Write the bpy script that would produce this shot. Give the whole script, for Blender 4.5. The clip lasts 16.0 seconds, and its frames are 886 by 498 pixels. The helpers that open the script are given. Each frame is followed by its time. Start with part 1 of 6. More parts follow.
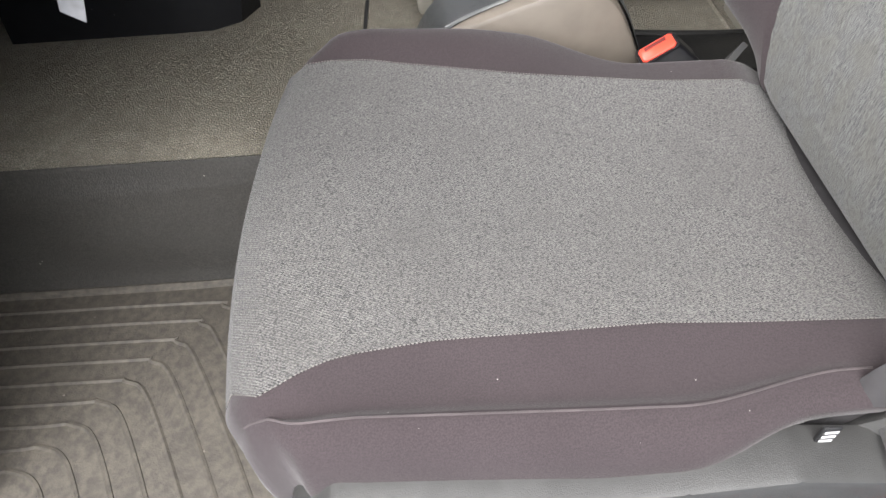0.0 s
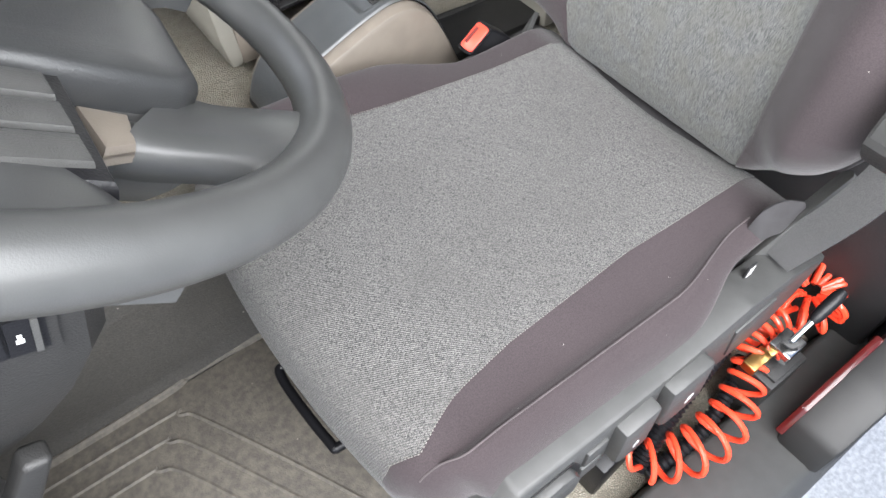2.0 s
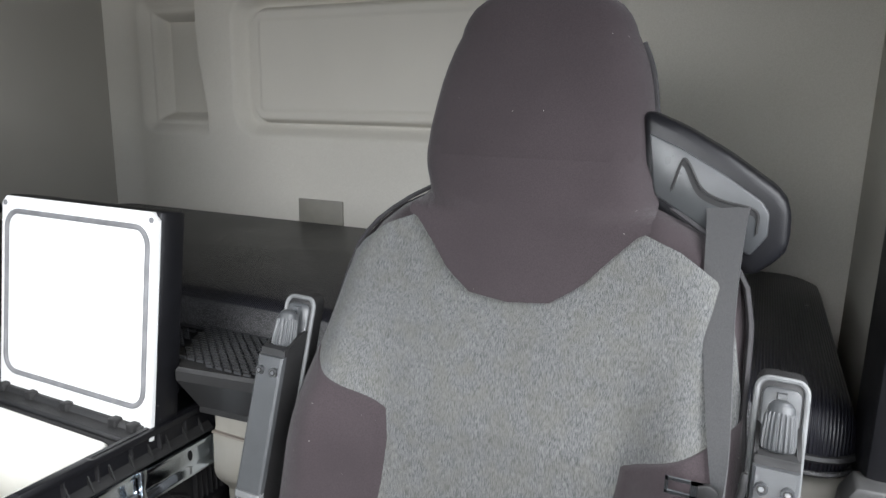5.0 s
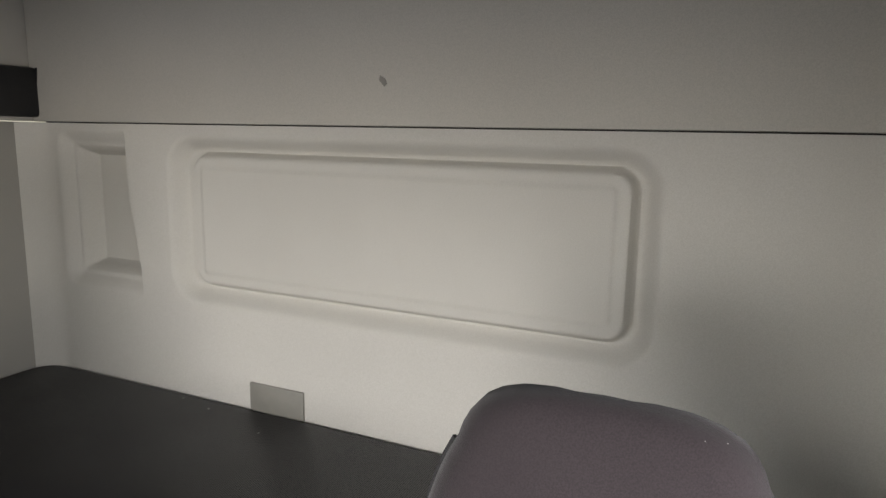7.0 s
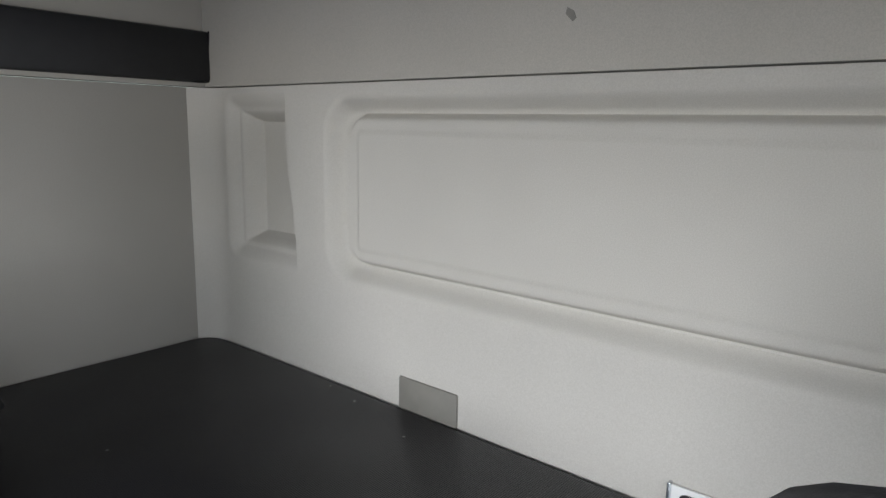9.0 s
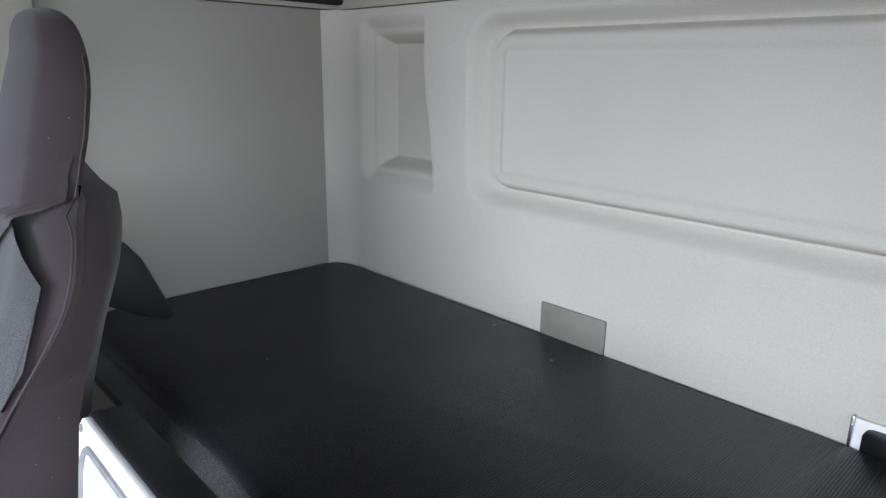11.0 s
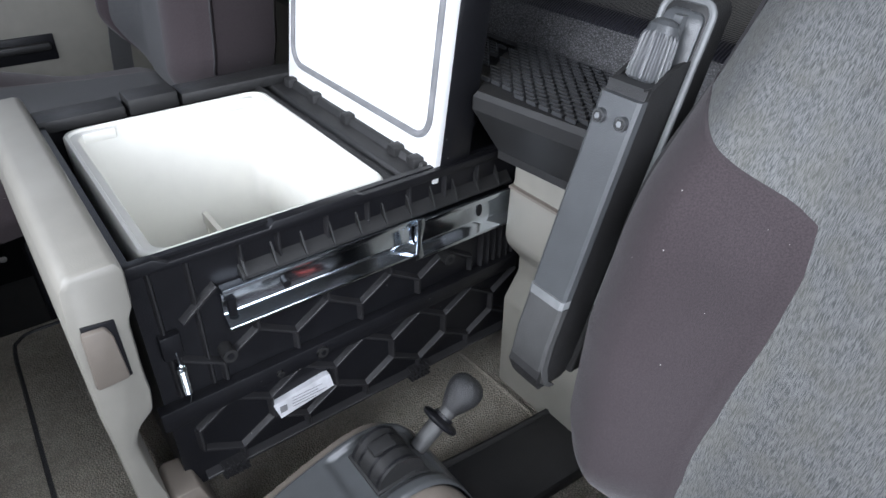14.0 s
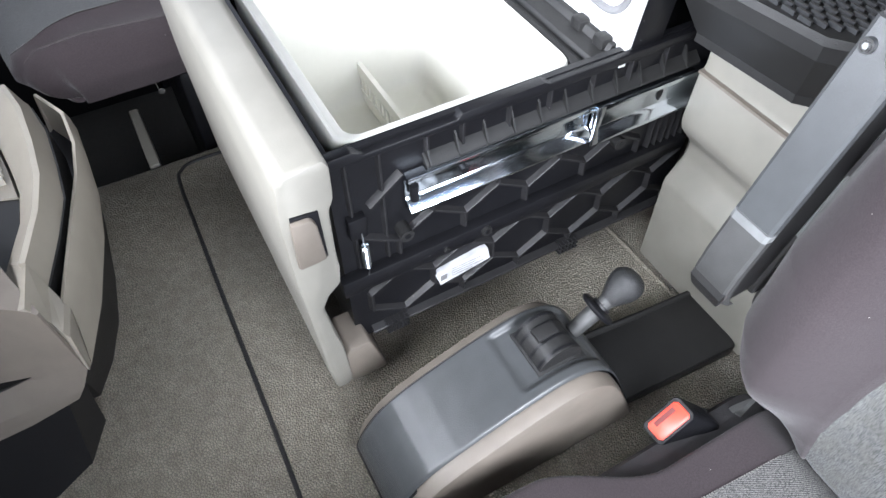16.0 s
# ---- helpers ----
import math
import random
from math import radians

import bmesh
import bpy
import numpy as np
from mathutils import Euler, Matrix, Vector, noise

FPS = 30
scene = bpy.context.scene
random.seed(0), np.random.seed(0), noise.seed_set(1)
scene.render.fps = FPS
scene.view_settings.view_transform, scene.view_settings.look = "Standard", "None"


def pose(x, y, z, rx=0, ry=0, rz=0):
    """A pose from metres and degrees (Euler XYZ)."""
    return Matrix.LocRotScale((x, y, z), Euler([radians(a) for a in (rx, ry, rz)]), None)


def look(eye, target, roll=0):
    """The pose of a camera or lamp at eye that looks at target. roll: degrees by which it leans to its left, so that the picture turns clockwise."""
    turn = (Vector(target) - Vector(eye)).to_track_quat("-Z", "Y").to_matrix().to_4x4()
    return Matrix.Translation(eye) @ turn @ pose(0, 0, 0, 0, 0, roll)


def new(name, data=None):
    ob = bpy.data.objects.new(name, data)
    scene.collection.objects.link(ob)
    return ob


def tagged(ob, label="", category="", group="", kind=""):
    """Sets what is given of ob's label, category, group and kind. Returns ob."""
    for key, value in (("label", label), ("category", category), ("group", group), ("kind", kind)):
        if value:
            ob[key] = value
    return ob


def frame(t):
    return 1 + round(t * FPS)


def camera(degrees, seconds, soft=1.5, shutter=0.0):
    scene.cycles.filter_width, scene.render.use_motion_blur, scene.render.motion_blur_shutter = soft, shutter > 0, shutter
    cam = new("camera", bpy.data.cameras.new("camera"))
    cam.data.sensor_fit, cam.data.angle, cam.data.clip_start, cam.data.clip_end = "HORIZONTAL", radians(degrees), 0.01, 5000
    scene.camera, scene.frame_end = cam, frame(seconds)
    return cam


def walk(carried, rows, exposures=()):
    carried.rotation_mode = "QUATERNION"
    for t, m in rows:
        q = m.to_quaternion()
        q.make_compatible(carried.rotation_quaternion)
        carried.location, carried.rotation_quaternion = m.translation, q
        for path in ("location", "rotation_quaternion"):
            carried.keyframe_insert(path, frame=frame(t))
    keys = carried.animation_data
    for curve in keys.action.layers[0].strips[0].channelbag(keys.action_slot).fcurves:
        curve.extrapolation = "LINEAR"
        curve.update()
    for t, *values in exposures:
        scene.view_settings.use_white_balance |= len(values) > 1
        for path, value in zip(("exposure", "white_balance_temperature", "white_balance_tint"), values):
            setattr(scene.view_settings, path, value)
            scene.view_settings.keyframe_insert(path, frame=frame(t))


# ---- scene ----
cam = camera(68.1, 16.0)
PATH = [
    (0, (0.191, -0.437, 0.808), (0.197, 0.891, -0.688), -3.5),
    (0.4, (0.126, -0.505, 0.876), (0.148, 0.748, -0.682), -2.8),
    (0.5, (0.125, -0.511, 0.896), (0.108, 0.716, -0.683), -4.7),
    (0.7, (0.079, -0.503, 0.936), (0.111, 0.675, -0.68), -4.8),
    (1, (0.023, -0.497, 0.939), (0.254, 0.665, -0.673), -4.2),
    (1.5, (-0.042, -0.437, 0.958), (0.459, 0.611, -0.67), -3.0),
    (2, (-0.047, -0.359, 0.968), (0.621, 0.587, -0.662), -1.8),
    (2.5, (-0.031, -0.276, 0.986), (0.857, 0.593, -0.581), 0.3),
    (3, (-0.027, -0.248, 0.982), (1.112, 0.606, -0.423), 1.1),
    (3.5, (-0.048, -0.233, 1.003), (1.364, 0.591, -0.149), 1.8),
    (4, (-0.059, -0.222, 1.026), (1.551, 0.606, 0.178), 1.9),
    (4.5, (-0.065, -0.219, 1.062), (1.636, 0.626, 0.435), 1.1),
    (5, (-0.062, -0.223, 1.105), (1.7, 0.628, 0.69), 1.1),
    (5.2, (-0.046, -0.226, 1.135), (1.73, 0.626, 0.786), 1.0),
    (7.3, (0.367, 0.026, 1.454), (2.165, 0.829, 1.101), 1.0),
    (7.5, (0.396, 0.062, 1.442), (2.195, 0.856, 1.075), 1.1),
    (8, (0.49, 0.086, 1.428), (2.264, 0.914, 1.018), 0.8),
    (8.5, (0.533, 0.101, 1.418), (2.183, 1.152, 1.001), 0.6),
    (8.7, (0.542, 0.094, 1.395), (2.121, 1.265, 1.025), 1.0),
    (10.8, (0.469, 0.212, 1.314), (1.804, 1.641, 0.896), 0.6),
    (11, (0.457, 0.213, 1.31), (1.782, 1.615, 0.78), 0.8),
    (11.5, (0.401, 0.194, 1.282), (1.696, 1.538, 0.563), 1.0),
    (12, (0.349, 0.163, 1.238), (1.616, 1.47, 0.411), 1.0),
    (12.5, (0.275, 0.11, 1.196), (1.516, 1.402, 0.306), 1.1),
    (13, (0.211, 0.072, 1.12), (1.421, 1.369, 0.195), 1.2),
    (13.5, (0.166, 0.05, 1.04), (1.343, 1.341, 0.066), 1.4),
    (14, (0.164, 0.027, 0.969), (1.18, 1.336, -0.151), 1.2),
    (14.5, (0.171, 0.021, 0.92), (0.905, 1.329, -0.403), 0.9),
    (15, (0.166, 0.02, 0.917), (0.682, 1.281, -0.547), 0.6),
    (15.5, (0.15, 0.053, 0.97), (0.618, 1.249, -0.563), 0.1),
    (16, (0.116, 0.137, 1.036), (0.71, 1.234, -0.527), -0.5),
]
walk(cam, [(t, look(eye, target, roll)) for t, eye, target, roll in PATH],
     [(0, 0.68, 6800, 12), (1.0, 0.92, 6800, 12), (1.5, 0.95, 6800, 12), (2.5, 0.75, 6250, 9), (3.5, 0.62, 6200, 9), (4.5, 0.2, 6300, 10), (5.2, 0.0, 6450, 11), (7.3, 0.5, 6850, 13), (8.7, 0.48, 6400, 12),
      (10.8, 0.72, 5950, 13), (12.0, 0.52, 5950, 12), (12.5, -0.1, 5900, 11), (13.5, -0.2, 5900, 12), (14.5, 0.55, 6100, 13), (15.2, 1.2, 6150, 16), (16, 0.92, 6100, 12)])

# world, sun, exposure
world = bpy.data.worlds.new("sky")
scene.world = world
world.use_nodes = True
wn = world.node_tree
sky = wn.nodes.new("ShaderNodeTexSky")
sky.sky_type, sky.sun_disc = "NISHITA", False
sky.sun_elevation, sky.sun_rotation = radians(48), radians(250)
wn.nodes["Background"].inputs["Strength"].default_value = 0.12
wn.links.new(sky.outputs["Color"], wn.nodes["Background"].inputs["Color"])


def lamp(name, kind, energy, m, color=(1, 1, 1), **more):
    data = bpy.data.lights.new(name, kind)
    data.energy, data.color = energy, color
    if kind == "AREA":
        data.shape, data.size, data.size_y = "RECTANGLE", more["w"], more["h"]
        data.spread = radians(more["spread"])
    if kind == "SUN":
        data.angle = more["angle"]
    ob = new(name, data)
    ob.matrix_world = m
    return ob


lamp("sun", "SUN", 0.6, look((-5, -2.6, 4.4), (0, 0, 0)), (1.0, 0.985, 0.96), angle=radians(70))
lamp("door_daylight", "AREA", 24, look((0.05, -0.75, 1.15), (0.15, 0.25, 0.0)), (0.97, 0.985, 1.0), w=1.3, h=0.9, spread=135)
lamp("windscreen_daylight", "AREA", 20, look((-0.92, 0.45, 1.3), (0.15, 0.6, 0.5)), (0.97, 0.985, 1.0), w=1.5, h=0.46, spread=104)
lamp("side_window_daylight", "AREA", 1.5, look((0.1, 1.80, 1.3), (0.55, 0.8, 0.75)), (0.97, 0.985, 1.0), w=1.0, h=0.52, spread=150)


# materials
def mat(name, base, rough=0.5, metal=0.0, dark=None, scale=40.0, amount=0.5, bump=0.0, bump_scale=200.0, stretch=(1, 1, 1),
        stain=0.15, stain_scale=5.0, spec=0.5, speck=None, speck_scale=90.0, speck_at=0.72, sheen=0.0, rough_var=0.08, spread=(0.35, 0.65), cells=0.0, groove_shade=(0.1, 0.1, 0.1), groove_wide=0.12, detail=3.0, deep=0.001, turn=0.0, ribs=None, tint=None):
    """A surface: base and dark colours mixed by grain, broad stains, fine relief and sparse dust specks."""
    m = bpy.data.materials.new(name)
    m.use_nodes = True
    n, l = m.node_tree.nodes, m.node_tree.links
    b = n["Principled BSDF"]
    b.inputs["Roughness"].default_value, b.inputs["Metallic"].default_value = rough, metal
    b.inputs["Specular IOR Level"].default_value = spec
    if sheen:
        b.inputs["Sheen Weight"].default_value = sheen
        b.inputs["Sheen Roughness"].default_value = 0.5
    co = n.new("ShaderNodeTexCoord")
    mp = n.new("ShaderNodeMapping")
    mp.inputs["Scale"].default_value = stretch
    mp.inputs["Rotation"].default_value = (0, 0, turn)
    l.new(co.outputs["Object"], mp.inputs["Vector"])
    dark = dark or tuple(c * 0.7 for c in base)

    def noise_tex(s, detail, vec):
        t = n.new("ShaderNodeTexNoise")
        t.inputs["Scale"].default_value, t.inputs["Detail"].default_value = s, detail
        l.new(vec, t.inputs["Vector"])
        return t

    def ramp(src, lo, hi):
        r = n.new("ShaderNodeMapRange")
        r.inputs["From Min"].default_value, r.inputs["From Max"].default_value = lo, hi
        l.new(src, r.inputs["Value"])
        return r.outputs["Result"]

    def mix(fac, a, c):
        x = n.new("ShaderNodeMix")
        x.data_type = "RGBA"
        for v, s in ((fac, x.inputs[0]), (a, x.inputs[6]), (c, x.inputs[7])):
            if isinstance(v, (float, int)):
                s.default_value = v
            elif isinstance(v, tuple):
                s.default_value = (*v, 1)
            else:
                l.new(v, s)
        return x.outputs[2]

    grain = noise_tex(scale, detail, mp.outputs["Vector"])
    g = n.new("ShaderNodeMath")
    g.operation = "MULTIPLY"
    g.inputs[1].default_value = amount * 2
    l.new(ramp(grain.outputs["Fac"], *spread), g.inputs[0])
    g.use_clamp = True
    colour = mix(g.outputs[0], base, dark)
    wave = None
    if ribs:
        axis, pitch, strong = ribs
        wave = n.new("ShaderNodeTexWave")
        wave.bands_direction = axis
        wave.inputs["Scale"].default_value = 0.31416 / pitch
        wave.inputs["Distortion"].default_value = 0.5
        wave.inputs["Detail"].default_value = 1.0
        wave.inputs["Detail Scale"].default_value = 3.0
        turned = n.new("ShaderNodeMapping")
        turned.inputs["Rotation"].default_value = (0, 0, turn)
        l.new(co.outputs["Object"], turned.inputs["Vector"])
        l.new(turned.outputs["Vector"], wave.inputs["Vector"])
        w = n.new("ShaderNodeMath")
        w.operation = "MULTIPLY"
        w.inputs[1].default_value = strong
        l.new(wave.outputs["Fac"], w.inputs[0])
        colour = mix(w.outputs[0], colour, dark)
    if tint:
        patch = noise_tex(38, 2, co.outputs["Object"])
        half = n.new("ShaderNodeMath")
        half.operation = "MULTIPLY"
        half.inputs[1].default_value = 0.35
        l.new(ramp(patch.outputs["Fac"], 0.4, 0.65), half.inputs[0])
        colour = mix(half.outputs[0], colour, tint)
    broad = noise_tex(stain_scale, 5, co.outputs["Object"])
    st = n.new("ShaderNodeMath")
    st.operation = "MULTIPLY"
    st.inputs[1].default_value = stain
    l.new(ramp(broad.outputs["Fac"], 0.42, 0.72), st.inputs[0])
    colour = mix(st.outputs[0], colour, tuple(c * 0.45 for c in base))
    if speck:
        v = n.new("ShaderNodeTexVoronoi")
        v.inputs["Scale"].default_value = speck_scale
        l.new(co.outputs["Object"], v.inputs["Vector"])
        w = n.new("ShaderNodeTexWhiteNoise")
        l.new(v.outputs["Position"], w.inputs["Vector"])
        near = n.new("ShaderNodeMath")
        near.operation = "LESS_THAN"
        near.inputs[1].default_value = 0.09
        l.new(v.outputs["Distance"], near.inputs[0])
        rare = n.new("ShaderNodeMath")
        rare.operation = "GREATER_THAN"
        rare.inputs[1].default_value = speck_at
        l.new(w.outputs["Value"], rare.inputs[0])
        both = n.new("ShaderNodeMath")
        both.operation = "MULTIPLY"
        l.new(near.outputs[0], both.inputs[0])
        l.new(rare.outputs[0], both.inputs[1])
        colour = mix(both.outputs[0], colour, speck)
    pebble = None
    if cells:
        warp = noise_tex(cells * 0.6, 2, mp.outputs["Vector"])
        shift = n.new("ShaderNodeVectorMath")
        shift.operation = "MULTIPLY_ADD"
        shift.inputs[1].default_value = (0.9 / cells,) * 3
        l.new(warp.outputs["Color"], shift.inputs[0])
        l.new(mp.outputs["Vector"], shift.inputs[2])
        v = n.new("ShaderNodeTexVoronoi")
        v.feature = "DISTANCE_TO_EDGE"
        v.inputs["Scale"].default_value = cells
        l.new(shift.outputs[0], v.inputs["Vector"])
        pebble = ramp(v.outputs["Distance"], 0.0, groove_wide * 2)
        # Grooves between cells: dirt and shade of the grain put into the colour.
        colour = mix(ramp(v.outputs["Distance"], groove_wide, 0.0), colour, groove_shade)
    l.new(colour, b.inputs["Base Color"])
    rr = n.new("ShaderNodeMapRange")
    rr.inputs["To Min"].default_value, rr.inputs["To Max"].default_value = max(0.02, rough - rough_var), min(1, rough + rough_var)
    l.new(broad.outputs["Fac"], rr.inputs["Value"])
    l.new(rr.outputs["Result"], b.inputs["Roughness"])
    if bump:
        bt = noise_tex(bump_scale, 2, mp.outputs["Vector"])
        bp = n.new("ShaderNodeBump")
        bp.inputs["Strength"].default_value, bp.inputs["Distance"].default_value = bump, 0.0015
        if pebble:
            bp.inputs["Distance"].default_value = deep
        l.new(pebble or (wave or bt).outputs["Fac"], bp.inputs["Height"])
        l.new(bp.outputs["Normal"], b.inputs["Normal"])
    return m


FABRIC = mat("grey_melange_fabric", (0.178, 0.173, 0.166), 0.95, dark=(0.036, 0.0355, 0.037), scale=1250, amount=0.5, bump=0.5, detail=2.5, turn=0.5, ribs=("Y", 0.0022, 0.3),
             stretch=(0.4, 1, 1), stain=0.35, stain_scale=14, spec=0.15, speck=(0.5, 0.48, 0.44), speck_scale=45, speck_at=0.985, sheen=0.12, spread=(0.42, 0.6))
BACKFAB = mat("grey_back_fabric", (0.142, 0.144, 0.141), 0.95, dark=(0.036, 0.037, 0.039), scale=2500, amount=0.42, bump=0.3, bump_scale=1900, detail=1.5, tint=(0.1, 0.097, 0.08),
              stretch=(0.15, 1, 0.06), stain=0.2, stain_scale=7, spec=0.15, speck=(0.5, 0.48, 0.44), speck_scale=45, speck_at=0.99, sheen=0.12, spread=(0.42, 0.6))
PLUM = mat("plum_brown_fabric", (0.0435, 0.0339, 0.0365), 0.9, dark=(0.03, 0.0235, 0.0255), scale=700, bump=0.25, bump_scale=1100, stain=0.3, stain_scale=9, spec=0.2,
           speck=(0.3, 0.28, 0.27), speck_scale=150, speck_at=0.975, sheen=0.16)
# Smooth velour; the dimmer daylight on this seat is put into its colour.
PASSFAB = mat("shaded_grey_velour", (0.085, 0.086, 0.088), 0.95, dark=(0.04, 0.04, 0.042), scale=900, bump=0.3, bump_scale=900, stain=0.3, stain_scale=10, spec=0.15, speck=(0.4, 0.39, 0.37), speck_scale=110, speck_at=0.95, sheen=0.12)
STITCH = mat("pale_seam_thread", (0.2, 0.19, 0.18), 0.8)
SEAM = mat("plum_seam", (0.07, 0.056, 0.058), 0.85, sheen=0.1)
SHELL = mat("dark_seat_shell", (0.035, 0.033, 0.035), 0.75, bump=0.2, bump_scale=500)
GREYPL = mat("grey_plastic", (0.05, 0.05, 0.049), 0.5, bump=0.25, bump_scale=900, stain=0.12, scale=60, amount=0.25)
DARKPL = mat("dark_grey_plastic", (0.02, 0.0197, 0.0195), 0.47, spec=0.38, bump=0.3, bump_scale=800, stain=0.15, amount=0.25)
BLACKPL = mat("black_plastic", (0.008, 0.008, 0.0095), 0.38, spec=0.3, bump=0.2, bump_scale=700, stain=0.3, amount=0.3, speck=(0.16, 0.155, 0.15), speck_scale=120, speck_at=0.95)
SOFTBLACK = mat("black_leatherette", (0.016, 0.016, 0.017), 0.5, bump=0.5, bump_scale=900, amount=0.3)
BEIGE = mat("beige_plastic", (0.225, 0.214, 0.186), 0.5, bump=0.15, bump_scale=700, stain=0.14, amount=0.15, scale=25)
PALEGRILLE = mat("pale_grille_plastic", (0.38, 0.35, 0.3), 0.5, stain=0.08, amount=0.08)
SAND = mat("sand_beige_plastic", (0.3, 0.272, 0.228), 0.5, bump=0.15, bump_scale=700, stain=0.14, amount=0.15, scale=25)
TAUPE = mat("taupe_plastic", (0.16, 0.138, 0.115), 0.5, bump=0.15, bump_scale=700, stain=0.15, amount=0.15)
WALLF = mat("wall_felt", (0.56, 0.54, 0.49), 0.95, dark=(0.5, 0.48, 0.43), scale=500, bump=0.25, bump_scale=1200, stain=0.12, stain_scale=2.5, spec=0.1)
WALLUP = mat("upper_wall_felt", (0.5, 0.475, 0.42), 0.95, dark=(0.44, 0.42, 0.37), scale=500, bump=0.25, bump_scale=1200, stain=0.12, stain_scale=2.0, spec=0.1)
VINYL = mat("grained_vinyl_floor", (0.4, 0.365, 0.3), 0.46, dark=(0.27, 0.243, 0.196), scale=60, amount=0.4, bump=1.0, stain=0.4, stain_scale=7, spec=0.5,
            cells=290, groove_shade=(0.15, 0.138, 0.112), groove_wide=0.18, deep=0.0022)
LINING = mat("grey_tunnel_lining", (0.08, 0.075, 0.068), 0.5, dark=(0.052, 0.049, 0.045), scale=300, bump=0.7, bump_scale=420, stain=0.45, stain_scale=6, spec=0.45, speck=(0.3, 0.28, 0.25), speck_scale=60, speck_at=0.97)
CARPET = mat("grey_tunnel_vinyl", (0.06, 0.058, 0.055), 0.6, dark=(0.05, 0.05, 0.05), scale=160, bump=0.6, bump_scale=400, stain=0.3)
RUBBER = mat("dusty_rubber_mat", (0.155, 0.138, 0.115), 0.62, dark=(0.07, 0.064, 0.058), scale=90, detail=8.0, amount=0.35, bump=0.5, bump_scale=350, stain=0.35, stain_scale=4, speck=(0.3, 0.27, 0.23), speck_scale=70, speck_at=0.96)
WHITE = mat("white_plastic", (0.82, 0.82, 0.8), 0.35, stain=0.04, amount=0.05)
LINER = mat("cream_white_liner", (0.68, 0.67, 0.615), 0.4, stain=0.05, amount=0.05)
GASKET = mat("grey_gasket", (0.2, 0.2, 0.205), 0.6)
RAIL = mat("zinc_slide", (0.74, 0.8, 0.86), 0.13, 1.0, stain=0.12, stain_scale=14, amount=0.1, rough_var=0.05)
STEEL = mat("zinc_steel", (0.62, 0.66, 0.7), 0.22, 1.0, stain=0.2, stain_scale=12, amount=0.15)
CHROME = mat("bright_metal", (0.75, 0.75, 0.75), 0.15, 1.0)
RED = mat("red_plastic", (0.78, 0.075, 0.045), 0.4, amount=0.1)
REDHOSE = mat("orange_red_hose", (0.85, 0.07, 0.03), 0.28, amount=0.15, stain=0.12, stain_scale=15)
GREEN = mat("green_plastic", (0.05, 0.4, 0.2), 0.4)
KNOBPL = mat("grained_grey_knob", (0.035, 0.036, 0.037), 0.36, bump=0.6, cells=700, groove_shade=(0.02, 0.02, 0.02), groove_wide=0.2, deep=0.0006)
BELT = mat("grey_belt_webbing", (0.09, 0.089, 0.09), 0.32, dark=(0.055, 0.055, 0.056), scale=1500, bump=0.15, bump_scale=1500, stretch=(1, 1, 0.25), stain=0.2)
MATTRESS = mat("black_mattress_cover", (0.02, 0.02, 0.027), 0.35, dark=(0.0065, 0.0065, 0.009), scale=500, bump=0.8, ribs=("Y", 0.0042, 0.6), stain=0.2, spec=0.45, stretch=(0.25, 1, 1),
               speck=(0.3, 0.3, 0.3), speck_scale=25, speck_at=0.95)
# Pale base stands for glints on the mesh, put into the colour.
MESHBAND = mat("mattress_mesh", (0.12, 0.12, 0.125), 0.4, dark=(0.06, 0.06, 0.063), scale=300, amount=0.3, stain=0.1, bump=0.6, cells=360, groove_shade=(0.006, 0.006, 0.006), groove_wide=0.3)
PAPER = mat("white_paper", (0.6, 0.6, 0.62), 0.7)
ICONGREY = mat("pale_grey_plastic", (0.17, 0.175, 0.175), 0.5)
INK = mat("dark_print", (0.02, 0.02, 0.02), 0.7)
ICON = mat("white_print", (0.75, 0.75, 0.75), 0.6)
AIRBAGM = mat("airbag_cover_plastic", (0.028, 0.029, 0.03), 0.36, bump=0.15, bump_scale=900, stain=0.12, amount=0.2)
WHEELM = mat("steering_wheel_rubber", (0.046, 0.047, 0.047), 0.4, bump=0.07, bump_scale=1300, stain=0.1, amount=0.2)
# Darker copy of the rear wall felt: the side wall's shade, in colour.
SHADEF = mat("shaded_wall_felt", (0.4, 0.385, 0.35), 0.95, dark=(0.35, 0.335, 0.3), scale=500, bump=0.25, bump_scale=1200, stain=0.15, stain_scale=2.0, spec=0.1)
HEADLINING = mat("grey_headlining", (0.2, 0.193, 0.176), 0.95, scale=400, bump=0.2, stain=0.1, spec=0.1)
CONCRETE = mat("light_concrete", (0.85, 0.84, 0.82), 0.9, scale=60, stain=0.2)


# mesh helpers
def add_box(bm, x0, x1, y0, y1, z0, z1, bevel=0.0, seg=2):
    r = bmesh.ops.create_cube(bm, size=1.0, matrix=Matrix.LocRotScale(((x0 + x1) / 2, (y0 + y1) / 2, (z0 + z1) / 2), None, (x1 - x0, y1 - y0, z1 - z0)))
    if bevel:
        edges = list({e for v in r["verts"] for e in v.link_edges})
        bmesh.ops.bevel(bm, geom=edges, offset=bevel, segments=seg, profile=0.5, affect="EDGES")
    return bm


def box(x0, x1, y0, y1, z0, z1, bevel=0.0, seg=2):
    return add_box(bmesh.new(), x0, x1, y0, y1, z0, z1, bevel, seg)


